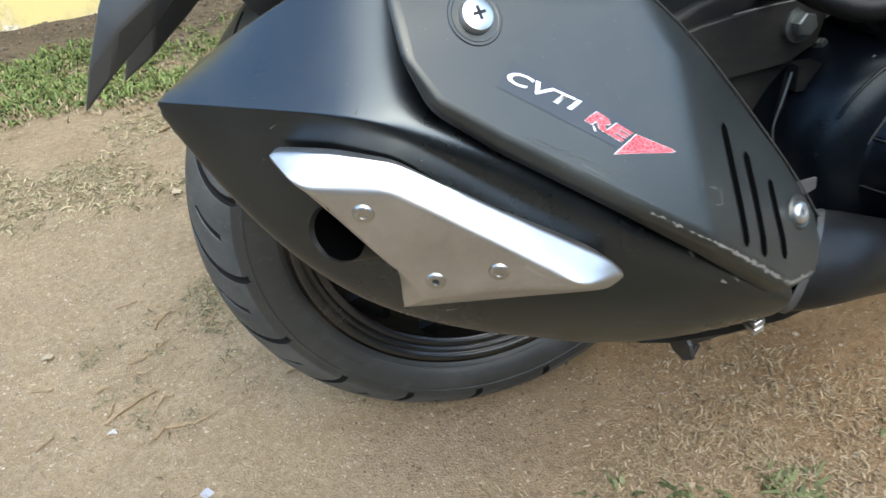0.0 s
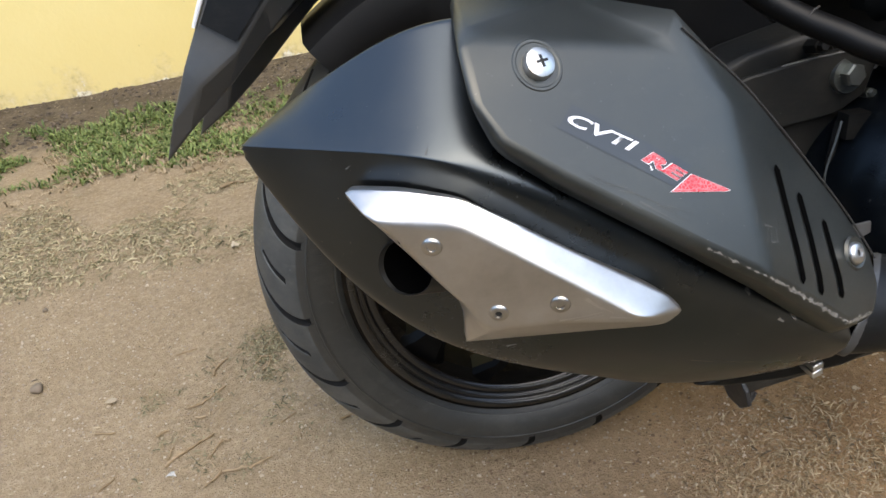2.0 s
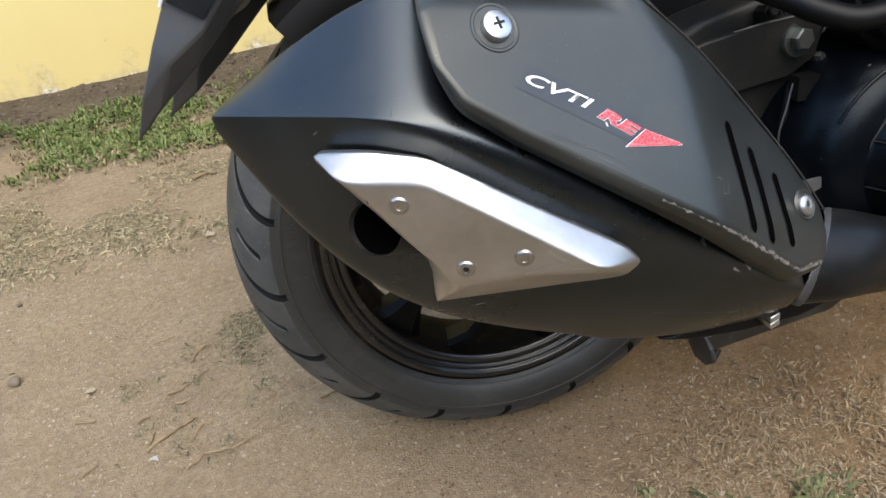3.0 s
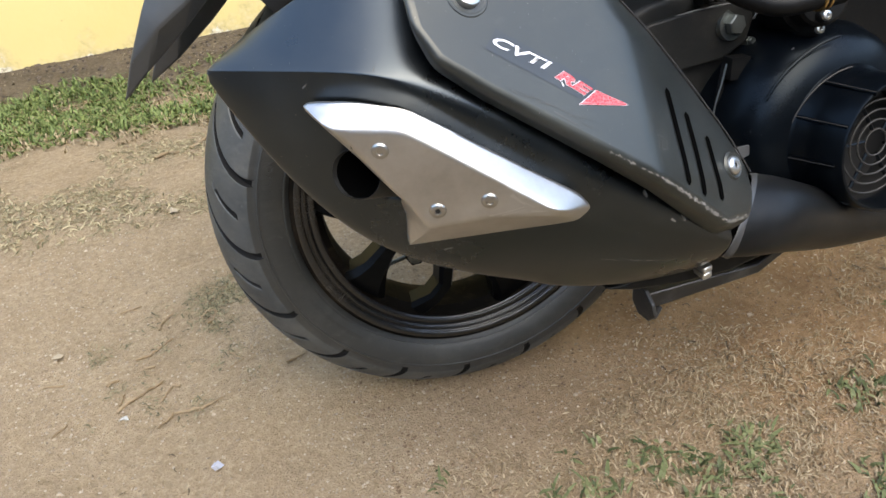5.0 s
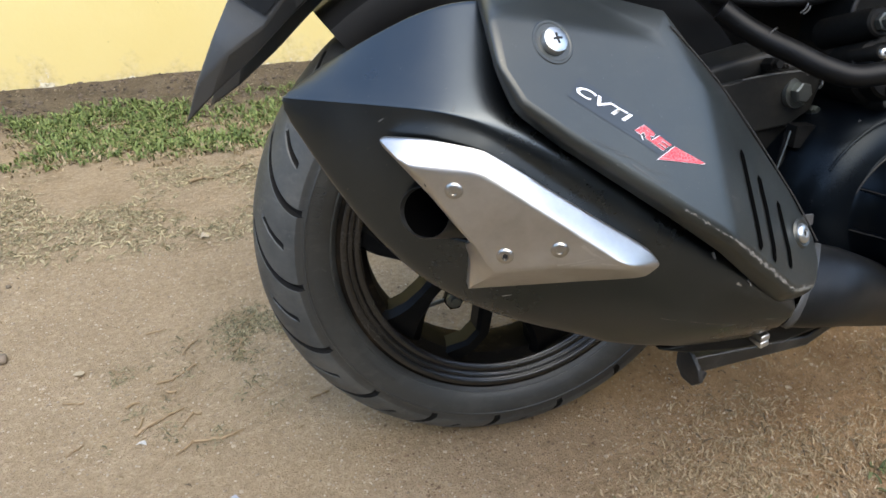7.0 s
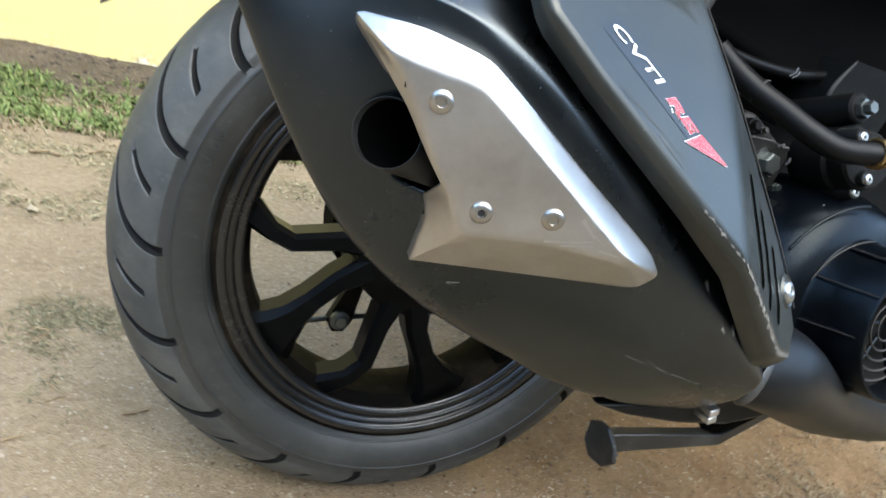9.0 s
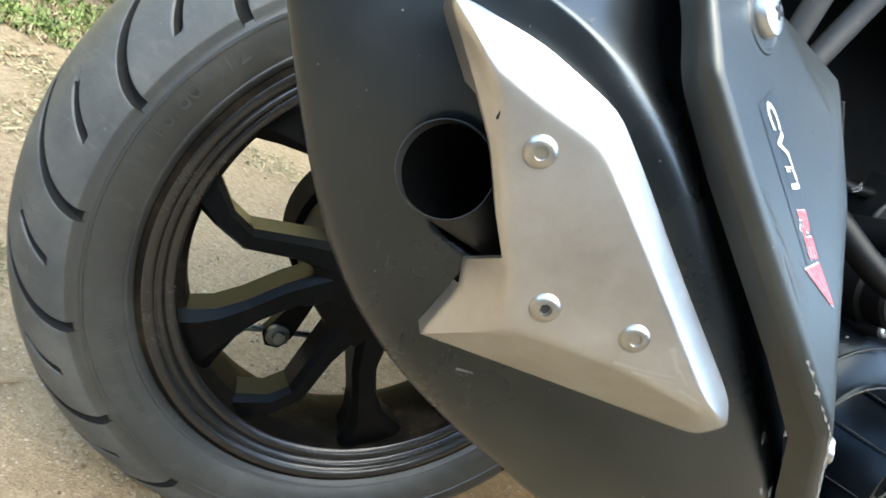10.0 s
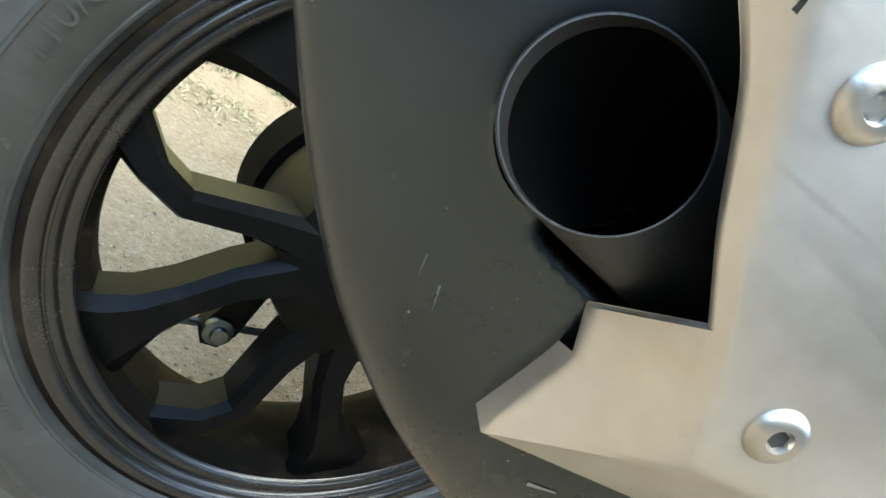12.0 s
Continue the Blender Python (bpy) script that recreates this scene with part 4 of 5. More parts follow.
for off in (Vector((0, 0, 0)), Vector((0.0147, 0.088, -0.0093))):
    trim = Vector((-0.0045, 0.0, 0.0035)) if off.length == 0 else Vector((0, 0, 0))
    el, er, ri = ([bm.verts.new(Vector(p) + off + (trim if loop is EDGE_R else Vector((0, 0, 0)))) for p in loop] for loop in (EDGE_L, EDGE_R, RIDGE))
    for loop in ((el[0], er[0], ri[0], el[1]), (er[0], er[1], ri[1], ri[0]), (er[1], er[2], ri[2], ri[1]), (er[2], er[3], er[4], ri[3], ri[2]), (el[1], ri[0], el[2]), (el[2], ri[0], ri[1], el[3]), (el[3], ri[1], ri[2], ri[3], el[4])):
        bm.faces.new(loop)
    around = el + er[::-1]
    back_ = [bm.verts.new(v.co + Vector((0.001, 0.008, 0.0))) for v in around]
    for k in range(len(around)):
        m = (k + 1) % len(around)
        bm.faces.new((around[k], back_[k], back_[m], around[m]))
    bm.faces.new(back_[::-1])
web = [(-0.236, -0.044, 0.205), (-0.222, -0.048, 0.236), (-0.186, -0.050, 0.300), (-0.084, -0.044, 0.300), (-0.142, -0.044, 0.250), (-0.186, -0.043, 0.216)]
near_ = [bm.verts.new(p) for p in web]
back_ = [bm.verts.new(Vector(p) + Vector((0.013, 0.088, -0.006))) for p in web]
for k in range(len(web)):
    m = (k + 1) % len(web)
    bm.faces.new((near_[k], back_[k], back_[m], near_[m]))
blade = part("fender_flap", bm, MAT_FENDER, scooter, "grey-black plastic fender tail with twin pointed tips", sharp=14)
bevelled(blade, 0.0018, 2, 12)
# thin black slab paints the shade on the fender's upper face
part("dim_panel", slab([(-0.2235, -0.0605, 0.2370), (-0.2030, -0.0675, 0.2225), (-0.1800, -0.0690, 0.2460), (-0.1330, -0.0690, 0.2970), (-0.1860, -0.0605, 0.2970)], (0, 0.004, 0)), MAT_HEADER, blade, "upper fender face laid over in black for its shade")
part("reflector_edge", tube([(-0.2290, -0.0565, 0.2345), (-0.2135, -0.0575, 0.2620), (-0.1920, -0.0590, 0.2980)], [0.0012, 0.0019, 0.0019], 8), MAT_WHITE, blade, "pale reflector edge")


def arch(r, y0, y1, deg0, deg1, skin, steps_=64):
    """A mudguard over the wheel, its near skirt hanging lower towards the front."""
    bm = bmesh.new()
    rows = []
    for k in range(steps_ + 1):
        deg = deg0 + (deg1 - deg0) * k / steps_
        a = radians(deg)
        hang = 0.034 + 0.020 * min(1.0, max(0.0, (118 - deg) / 22))
        sec = [(r - hang, y0 + 0.004), (r - hang * 0.5, y0), (r - 0.004, y0 + 0.003), (r + 0.001, y0 + 0.015), (r - 0.001, 0.0), (r - 0.004, y1 - 0.008), (r - 0.03, y1)]
        rows.append([bm.verts.new((q * math.cos(a), y, q * math.sin(a))) for q, y in sec] + [bm.verts.new(((q - skin) * math.cos(a), y + (skin if q < r - 0.004 and y < 0 else 0), (q - skin) * math.sin(a))) for q, y in sec[::-1]])
    for p, q in zip(rows, rows[1:]):
        n = len(p)
        for k in range(n):
            bm.faces.new((p[k], p[(k + 1) % n], q[(k + 1) % n], q[k]))
    bm.faces.new(rows[0][::-1])
    bm.faces.new(rows[-1])
    return bm


part("mudguard", arch(0.264, -0.072, 0.075, 127, 20, 0.003), MAT_GUARD, scooter, "matt black inner mudguard")
bm = slab([(0.02, -0.02, 0.27), (0.16, -0.06, 0.235), (0.24, -0.10, 0.20), (0.40, -0.12, 0.20), (0.9, -0.12, 0.22), (0.9, -0.06, 0.50), (0.10, -0.02, 0.50), (-0.02, -0.00, 0.33)], (0, 0.26, 0))
bevelled(part("body_shell", bm, MAT_DARK, scooter, "black lower body shell"), 0.02, 3)
bm = slab([(0.10, -0.105, 0.135), (0.15, -0.120, 0.160), (0.205, -0.125, 0.172), (0.245, -0.125, 0.150), (0.250, -0.125, 0.085), (0.225, -0.120, 0.030), (0.18, -0.115, -0.01), (0.10, -0.10, 0.05)], (0, 0.05, 0))
arm = bevelled(part("engine_arm", bm, MAT_ARM, scooter, "grimy cast engine arm"), 0.008, 3)
part("arm_bolt", disc((0.223, -0.127, 0.135), (0.1, -1, 0.1), [(0.0, 0.012), (0.0078, 0.012), (0.009, 0.0105), (0.009, 0.004)], 6), MAT_BOLT, arm, smooth=False)
part("arm_washer", disc((0.223, -0.127, 0.135), (0.1, -1, 0.1), [(0.0, 0.0045), (0.0135, 0.0045), (0.0140, 0.0)], 32), MAT_BOLT, arm)
bm = slab([(0.06, -0.02, 0.30), (0.30, -0.04, 0.34), (0.92, -0.04, 0.34), (0.92, -0.04, 0.0), (0.62, -0.04, -0.08), (0.30, -0.04, -0.07), (0.16, -0.03, -0.03)], (0, 0.21, 0))
bevelled(part("engine_block", bm, MAT_CAST, scooter, "dark engine casing"), 0.015, 3)

# fan cowl with its round grille
FAN = Vector((0.2980, -0.2455, 0.0469))
FAN_N = Vector((0.05, -0.98, 0.12)).normalized()
cowl = part("fan_cowl", disc(FAN, FAN_N, [(0.0495, -0.022), (0.0505, -0.004), (0.0515, 0.0), (0.0534, 0.0), (0.0545, -0.0015), (0.0560, -0.030), (0.0575, -0.0470), (0.0600, -0.0500), (0.0680, -0.0520), (0.0790, -0.0570), (0.0880, -0.0670), (0.0940, -0.0820), (0.0970, -0.1050), (0.0980, -0.16)], 72), MAT_COWL, scooter, "blue-black plastic engine fan cowl")
part("cowl_floor", disc(FAN, FAN_N, [(0.0, -0.050), (0.050, -0.050), (0.0497, -0.020)], 40), MAT_SOCKET, cowl)
s = FAN_N.orthogonal().normalized()
t = FAN_N.cross(s)
for r in (0.011, 0.019, 0.027, 0.035, 0.043):
    part("grille_ring", tube([FAN - FAN_N * 0.018 + r * (math.cos(a) * s + math.sin(a) * t) for a in [2 * math.pi * k / 16 for k in range(17)]], 0.0009, 6, cap=False), MAT_STEELTUBE, cowl)
for k in range(6):
    a = math.pi * k / 3
    part("grille_bar", tube([FAN - FAN_N * 0.019 + 0.010 * (math.cos(a) * s + math.sin(a) * t), FAN - FAN_N * 0.019 + 0.050 * (math.cos(a + 0.2) * s + math.sin(a + 0.2) * t)], 0.0015, 6), MAT_COWL, cowl)
for deg, back in ((152, -0.052), (186, -0.050), (118, -0.050), (232, -0.052)):
    d = Vector((math.cos(radians(deg)), 0, math.sin(radians(deg))))
    side = FAN_N.cross(d).normalized() * 0.0016
    a, b = FAN + FAN_N * -0.002 + d * 0.0530, FAN + FAN_N * back + d * 0.0560
    # pale line along the rib's outer edge
    part("rib_edge", tube([a + d * 0.0024, (a + b) * 0.5 + d * 0.0031, b + d * 0.0038], 0.0005, 6), MAT_STEELTUBE, cowl, "pale line along the rib")
    part("cowl_rib", slab([a - side, b - side, b + d * 0.0035 - side, a + d * 0.0022 - side], side * 2), MAT_COWL, cowl)
# raised seam round the dome's shoulder
part("cowl_seam", tube([FAN - FAN_N * 0.0625 + 0.0855 * Vector((math.cos(radians(g)), 0, math.sin(radians(g)))) for g in range(95, 150, 9)], 0.0012, 6), MAT_COWL, cowl)

# hose and its brass spring clip
CLIP = (-0.2003, 0.1642)
hose = part("hose", tube([(0.1420, -0.128, 0.2080), (0.1560, -0.138, 0.1960), (0.1700, -0.150, 0.1860), (0.1850, -0.165, 0.1770), (0.2000, -0.180, 0.1675), (0.2180, -0.192, 0.1612), (0.2396, -0.1990, 0.1630), (0.2620, -0.205, 0.1660)], 0.0088, 18), MAT_HOSE, scooter, "black rubber hose")
for x in (0.2435, 0.2485):
    part("hose_clip", tube([Vector((x, CLIP[0], CLIP[1])) + 0.0098 * Vector((0.1, math.cos(a), math.sin(a))) for a in [2 * math.pi * k / 10 for k in range(11)]], 0.0014, 6, cap=False), MAT_BRASS, hose, "brass spring clip")

part("clip_box", slab([(0.212, -0.150, 0.112), (0.232, -0.148, 0.110), (0.228, -0.150, 0.092), (0.210, -0.152, 0.094)], (0, 0.012, 0)), MAT_CAST, arm)
part("edge_strip", tube([(0.208, -0.148, 0.108), (0.203, -0.150, 0.092), (0.196, -0.152, 0.070), (0.199, -0.152, 0.054), (0.206, -0.150, 0.040)], 0.0008, 6), MAT_BOLT, arm)
flange = part("carburettor_flange", disc((0.2720, -0.1745, 0.1560), (-0.15, -0.95, 0.2), [(0.0, 0.004), (0.020, 0.004), (0.0225, 0.002), (0.0235, -0.004), (0.0235, -0.012), (0.027, -0.014), (0.027, -0.05)], 36), MAT_CAST, scooter, "grimy round carburettor flange")
for x, y, z in ((0.2716, -0.1784, 0.1322), (0.2695, -0.1857, 0.1444), (0.2560, -0.1790, 0.1730)):
    boss = part("screw_boss", disc((x, y + 0.002, z), (0.0, -0.95, 0.3), [(0.0, 0.0), (0.0055, 0.0), (0.0062, -0.0015), (0.0066, -0.03)], 20), MAT_CAST, flange)
    socket_screw((x, y, z), (0.0, -0.95, 0.3), 0.0042, MAT_ZINC, boss)
part("engine_bolt", disc((0.268, -0.161, 0.193), (0.0, -0.95, 0.3), [(0.0, 0.008), (0.0046, 0.008), (0.0052, 0.007), (0.0052, 0.002), (0.0075, 0.002), (0.0078, -0.004)], 6), MAT_BOLT, arm, smooth=False)
for a, b in (((0.097, -0.13, 0.237), (0.095, -0.13, 0.31)), ((0.114, -0.13, 0.230), (0.140, -0.13, 0.32))):
    part("frame_tube", tube([a, Vector(a).lerp(Vector(b), 0.5), b], 0.0075, 14), MAT_STEELTUBE, scooter, "dull grey frame tube")
# unseen slab, added above the engine to keep the sky off it
bm = slab([(0.10, -0.215, 0.37), (0.9, -0.215, 0.33), (0.9, -0.215, 0.55), (0.06, -0.20, 0.55)], (0, 0.43, 0))
bevelled(part("sky_blocker", bm, MAT_DARK, scooter, "unseen black slab over the engine, added to block the sky"), 0.02, 3)
# cables and clutter round the engine
part("bolt_boss", disc((0.268, -0.158, 0.193), (0.0, -0.95, 0.3), [(0.0, 0.0), (0.0105, 0.0), (0.0120, -0.002), (0.0135, -0.06)], 28), MAT_CAST, arm)
bracket = bevelled(part("mount_bracket", slab([(0.112, -0.119, 0.1360), (0.150, -0.124, 0.1460), (0.1953, -0.130, 0.1527), (0.2247, -0.131, 0.1534), (0.2405, -0.132, 0.1510), (0.2440, -0.132, 0.1390), (0.2390, -0.131, 0.1180), (0.2180, -0.129, 0.1060), (0.112, -0.119, 0.0950)], (0, 0.006, 0)), MAT_ARM, arm, "black pressed mounting bracket"), 0.0016, 2)
# the bracket's bright top line, a highlight made as a thin steel tube
part("bracket_edge", tube([(0.170, -0.1275, 0.1503), (0.1953, -0.1312, 0.1530), (0.2240, -0.1322, 0.1536)], 0.0006, 6), MAT_STEEL, bracket, "thin tube drawn as the bracket edge's highlight")
for x, y, z, r in ((0.1954, -0.134, 0.1616, 0.0058), (0.2070, -0.134, 0.1600, 0.0036)):
    part("small_bolt", disc((x, y, z), (0.05, -0.95, 0.2), [(0.0, r * 0.8), (r * 0.6, r * 0.8), (r * 0.7, r * 0.6), (r * 0.7, 0.0), (r, 0.0), (r, -0.012)], 6), MAT_CAST if r > 0.004 else MAT_STEELTUBE, arm, smooth=False)
for x, z, lean_ in ((0.2290, 0.1515, 0.4), (0.2350, 0.1500, -0.2), (0.2420, 0.1405, 1.2)):
    c_ = Vector((x, -0.1345, z))
    d_ = Vector((math.cos(lean_), 0, math.sin(lean_)))
    part("wire_clip", tube([c_ - d_ * 0.0030, c_ + Vector((0, -0.0015, 0.0006)), c_ + d_ * 0.0030], 0.0010, 6), MAT_STEEL, bracket, "small plated wire clip")
arc_ = [(0.2895, -0.121, 0.2277), (0.2770, -0.121, 0.2100), (0.2722, -0.121, 0.1978), (0.2735, -0.121, 0.1815), (0.2744, -0.121, 0.1649)]
part("casing", slab(arc_ + [(0.34, -0.121, 0.160), (0.36, -0.121, 0.225)], (0, 0.06, 0)), MAT_CAST, scooter, "dark crankcase casting")
# highlight on the rounded casting edge, modelled as a pale tube
part("casing_edge", tube([Vector(p) + Vector((0, -0.001, 0)) for p in arc_], [0.0008, 0.0019, 0.0021, 0.0012, 0.0008], 8), MAT_STEELTUBE, scooter, "pale tube drawn as the casting edge's highlight")
for a, b in (((0.2055, -0.140, 0.2020), (0.2115, -0.140, 0.2090)), ((0.2085, -0.140, 0.2010), (0.2140, -0.140, 0.2070))):
    part("cable_tie", tube([a, Vector(a).lerp(Vector(b), 0.5) + Vector((0.0006, -0.001, -0.0004)), b], 0.0006, 6), MAT_STEEL, hose, "pale cable tie end")
part("hose_band", tube([(0.1665, -0.151, 0.1770), (0.1640, -0.155, 0.1850), (0.1690, -0.156, 0.1930), (0.1760, -0.153, 0.1945)], 0.0008, 6), MAT_STEELTUBE, hose, "dull wire band")
# two thin pale lines on the cowl
part("cowl_strip", tube([(0.2363, -0.1680, 0.0978), (0.2450, -0.1690, 0.1085), (0.2555, -0.1700, 0.1173)], 0.0010, 6), MAT_STEEL, cowl, "pale line on the cowl")
part("cowl_arc", tube([FAN - FAN_N * 0.0505 + 0.0600 * Vector((math.cos(radians(g)), 0, math.sin(radians(g)))) for g in range(92, 160, 6)], 0.0006, 6), MAT_STEELTUBE, cowl, "pale line on the cowl")
part("cable", tube([(0.150, -0.10, 0.214), (0.180, -0.102, 0.209), (0.210, -0.104, 0.206), (0.245, -0.106, 0.206), (0.275, -0.104, 0.210), (0.32, -0.10, 0.215)], 0.0045, 14), MAT_HOSE, scooter, "black rubber cable")
for x, y, z, r in ((0.243, -0.132, 0.118, 0.0035), (0.232, -0.128, 0.052, 0.0035)):
    part("small_bolt", disc((x, y, z), (0.05, -0.95, 0.2), [(0.0, r), (r * 0.8, r), (r, r * 0.7), (r, 0.0), (r * 1.3, 0.0), (r * 1.3, -0.01)], 6), MAT_BOLT, arm, smooth=False)
for run in ([(0.214, -0.138, 0.104), (0.208, -0.142, 0.085), (0.205, -0.142, 0.060), (0.210, -0.138, 0.035)], [(0.224, -0.138, 0.098), (0.219, -0.140, 0.075), (0.216, -0.140, 0.050), (0.222, -0.136, 0.025)]):
    part("cable", tube(run, 0.0028, 8), MAT_CAST, scooter, "grimy thin cable")

# scuffed bare edge along the foot of the heat shield, and scratches on the paint
def bare_edge(points, width, normal, parent, seed):
    """A ragged, nearly unbroken band of bare metal along a worn edge."""
    n = Vector(normal).normalized()
    bpy.context.view_layer.update()
    body = parent.evaluated_get(bpy.context.evaluated_depsgraph_get())
    bm = bmesh.new()
    pts, run, last = [Vector(p) for p in points], 0.0, None
    for a, b in zip(pts, pts[1:]):
        d = b - a
        s = n.cross(d).normalized()
        k = max(2, int(d.length / 0.0007))
        for m in range(k):
            run += d.length / k
            wd = width * (0.55 + 1.5 * noise.noise((run * 260, seed, 0.3)) + 0.9 * noise.noise((run * 900, seed, 1.3)))
            mid_ = s * width * 1.1 * noise.noise((run * 330, seed, 5.1))
            pair = []
            for e in (-0.5, 0.5):
                hit, place, _, _ = body.ray_cast(a + d * (m / k) + mid_ + s * e * wd + n * 0.02, -n, distance=0.05)
                if hit:
                    pair.append(place + n * 0.0003)
            if wd < 0.00025 or len(pair) < 2 or (pair[0] - pair[1]).length > 0.006:
                last = None
                continue
            pair = [bm.verts.new(p) for p in pair]
            if last and (last[0].co - pair[0].co).length < 0.004 and (last[1].co - pair[1].co).length < 0.004:
                bm.faces.new((last[0], pair[0], pair[1], last[1]))
            last = pair
    return tagged(part("edge_scuff", bm, MAT_SCUFF, parent, "scraped bare silver edge", smooth=False), kind="stuff")


MAT_SCUFF = worn("bare_scuffed_metal", (0.155, 0.148, 0.132), (0.24, 0.228, 0.205), (0.55, 0.75))

# ---- litter, stones, twigs and grass ----
def clump_noise(x, y, f, z):
    return noise.noise((x * f, y * f, z))


def scatter(count, box, seed, keep):
    rnd = random.Random(seed)
    out = []
    tries = 0
    while len(out) < count and tries < count * 40:
        tries += 1
        x, y = rnd.uniform(box[0], box[1]), rnd.uniform(box[2], box[3])
        if rnd.random() < keep(x, y):
            out.append((x, y, rnd))
    return out


def stuff(name, verts, faces, mat, label, category):
    me = bpy.data.meshes.new(name)
    me.from_pydata(verts, [], faces)
    me.materials.append(mat)
    return tagged(new(name, me), label, category, kind="stuff")


def flakes(name, spots, size, mat, label, category, lift=0.35, long=2.2):
    """Small bent chips of leaf and straw lying on the earth."""
    verts, faces = [], []
    for x, y, rnd in spots:
        z = lie(x, y)
        a, l = rnd.uniform(0, 6.283), rnd.uniform(*size)
        wd = l / rnd.uniform(long * 0.45, long) / 2
        c, s_ = math.cos(a), math.sin(a)
        k = len(verts)
        up = l * lift
        for u, v, t in ((-0.5, -0.3, 0), (0.0, -1, 0.5), (0.5, -0.2, rnd.uniform(0, 1)), (0.45, 0.5, rnd.uniform(0, 1)), (0.0, 1, 0.8), (-0.5, 0.3, rnd.uniform(0, 0.6))):
            px, py = u * l, v * wd
            verts.append((x + c * px - s_ * py, y + s_ * px + c * py, z + 0.0006 + t * up * rnd.uniform(0.2, 1)))
        faces += [(k, k + 1, k + 4, k + 5), (k + 1, k + 2, k + 3, k + 4)]
    return stuff(name, verts, faces, mat, label, category)


def stones(name, spots, size, mat, label, category):
    """Rough little lumps half sunk in the earth."""
    verts, faces = [], []
    for x, y, rnd in spots:
        z = lie(x, y)
        r = rnd.uniform(*size) * rnd.uniform(0.5, 1)
        k = len(verts)
        for ring, (h, q) in enumerate(((-0.2, 1.0), (0.35, 0.95), (0.75, 0.5))):
            for m in range(6):
                a = 1.047 * m + ring * 0.4
                j = rnd.uniform(0.75, 1.2)
                verts.append((x + r * q * j * math.cos(a), y + r * q * j * math.sin(a) * 0.85, z + r * h * rnd.uniform(0.8, 1.1)))
        for ring in range(2):
            for m in range(6):
                a, b = k + ring * 6 + m, k + ring * 6 + (m + 1) % 6
                faces.append((a, b, b + 6, a + 6))
        faces.append(tuple(k + 12 + m for m in range(6)))
    return stuff(name, verts, faces, mat, label, category)


def blades(name, spots, height, mat, label, category, width=0.0016, flat=0.6):
    """Grass blades, each a bent tapered strip, leaning out of small tufts."""
    verts, faces = [], []
    for x, y, rnd in spots:
        for _ in range(rnd.randint(3, 6)):
            bx, by = x + rnd.gauss(0, 0.006), y + rnd.gauss(0, 0.006)
            z = lie(bx, by) - 0.001
            h, a, lean = rnd.uniform(*height), rnd.uniform(0, 6.283), rnd.uniform(0.3, 1.3) * flat
            wd = width * rnd.uniform(0.7, 1.5)
            dx, dy = math.cos(a), math.sin(a)
            k = len(verts)
            for t, q in ((0, 0.8), (0.5, 1.0), (0.85, 0.6)):
                ox, oz = h * t * t * lean, h * t * max(0.15, 1 - 0.45 * lean * t)
                for sgn in (-1, 1):
                    verts.append((bx + dx * ox - dy * wd * q * sgn, by + dy * ox + dx * wd * q * sgn, z + oz))
            verts.append((bx + dx * h * lean, by + dy * h * lean, z + h * max(0.1, 1 - 0.55 * lean)))
            faces += [(k, k + 1, k + 3, k + 2), (k + 2, k + 3, k + 5, k + 4), (k + 4, k + 5, k + 6)]
    return stuff(name, verts, faces, mat, label, category)


def strands(name, spots, length, width, mat, label, category, curl=0.25):
    """Curled thin strips of dead grass lying on the earth."""
    verts, faces = [], []
    for x, y, rnd in spots:
        l, a, bend = rnd.uniform(*length), rnd.uniform(0, 6.283), rnd.uniform(-1.4, 1.4)
        wd = rnd.uniform(*width)
        k, px, py = len(verts), x, y
        for m in range(5):
            t = m / 4
            dx, dy = math.cos(a + bend * t), math.sin(a + bend * t)
            z = lie(px, py) + 0.0004 + l * curl * math.sin(math.pi * t) * rnd.uniform(0.2, 1.0)
            q = wd * (1 - 0.7 * abs(2 * t - 1) ** 2)
            verts += [(px - dy * q, py + dx * q, z), (px + dy * q, py - dx * q, z + q * rnd.uniform(-0.5, 1.2))]
            px, py = px + dx * l / 4, py + dy * l / 4
        faces += [(k + 2 * m, k + 2 * m + 1, k + 2 * m + 3, k + 2 * m + 2) for m in range(4)]
    return stuff(name, verts, faces, mat, label, category)


def soft(v, lo, hi):
    return min(1.0, max(0.0, (v - lo) / (hi - lo)))


def far_patch(x, y):
    d = 1 - soft(abs(y - 0.68 - 0.06 * clump_noise(x, 0, 3, 2)), 0.13, 0.20)
    return d * soft(clump_noise(x, y, 6, 3.3), -0.25, 0.35) * (1 - soft(x, 0.1, 0.9) * 0.5)


def near_patch(x, y):
    d = math.hypot((x + 0.262) / 0.060, (y - 0.235) / 0.070)
    e = math.hypot((x + 0.38) / 0.22, (y - 0.12) / 0.16)
    return (1 - soft(d, 0.4, 1.2)) * soft(clump_noise(x, y, 14, 5.1), -0.4, 0.3) + 0.30 * (1 - soft(e, 0.3, 1.0)) * soft(clump_noise(x, y, 24, 3.1), 0.15, 0.4)


def front_patch(x, y):
    return soft(0.30 * (x + 0.1) - y, 0.14, 0.26) * soft(clump_noise(x, y, 9, 7.7), -0.5, 0.2) * soft(x + 0.6 * (-0.1 - y), -0.16, 0.06)


def anywhere(x, y):
    return 0.35 + 0.65 * soft(clump_noise(x, y, 4, 9.9), -0.2, 0.4)


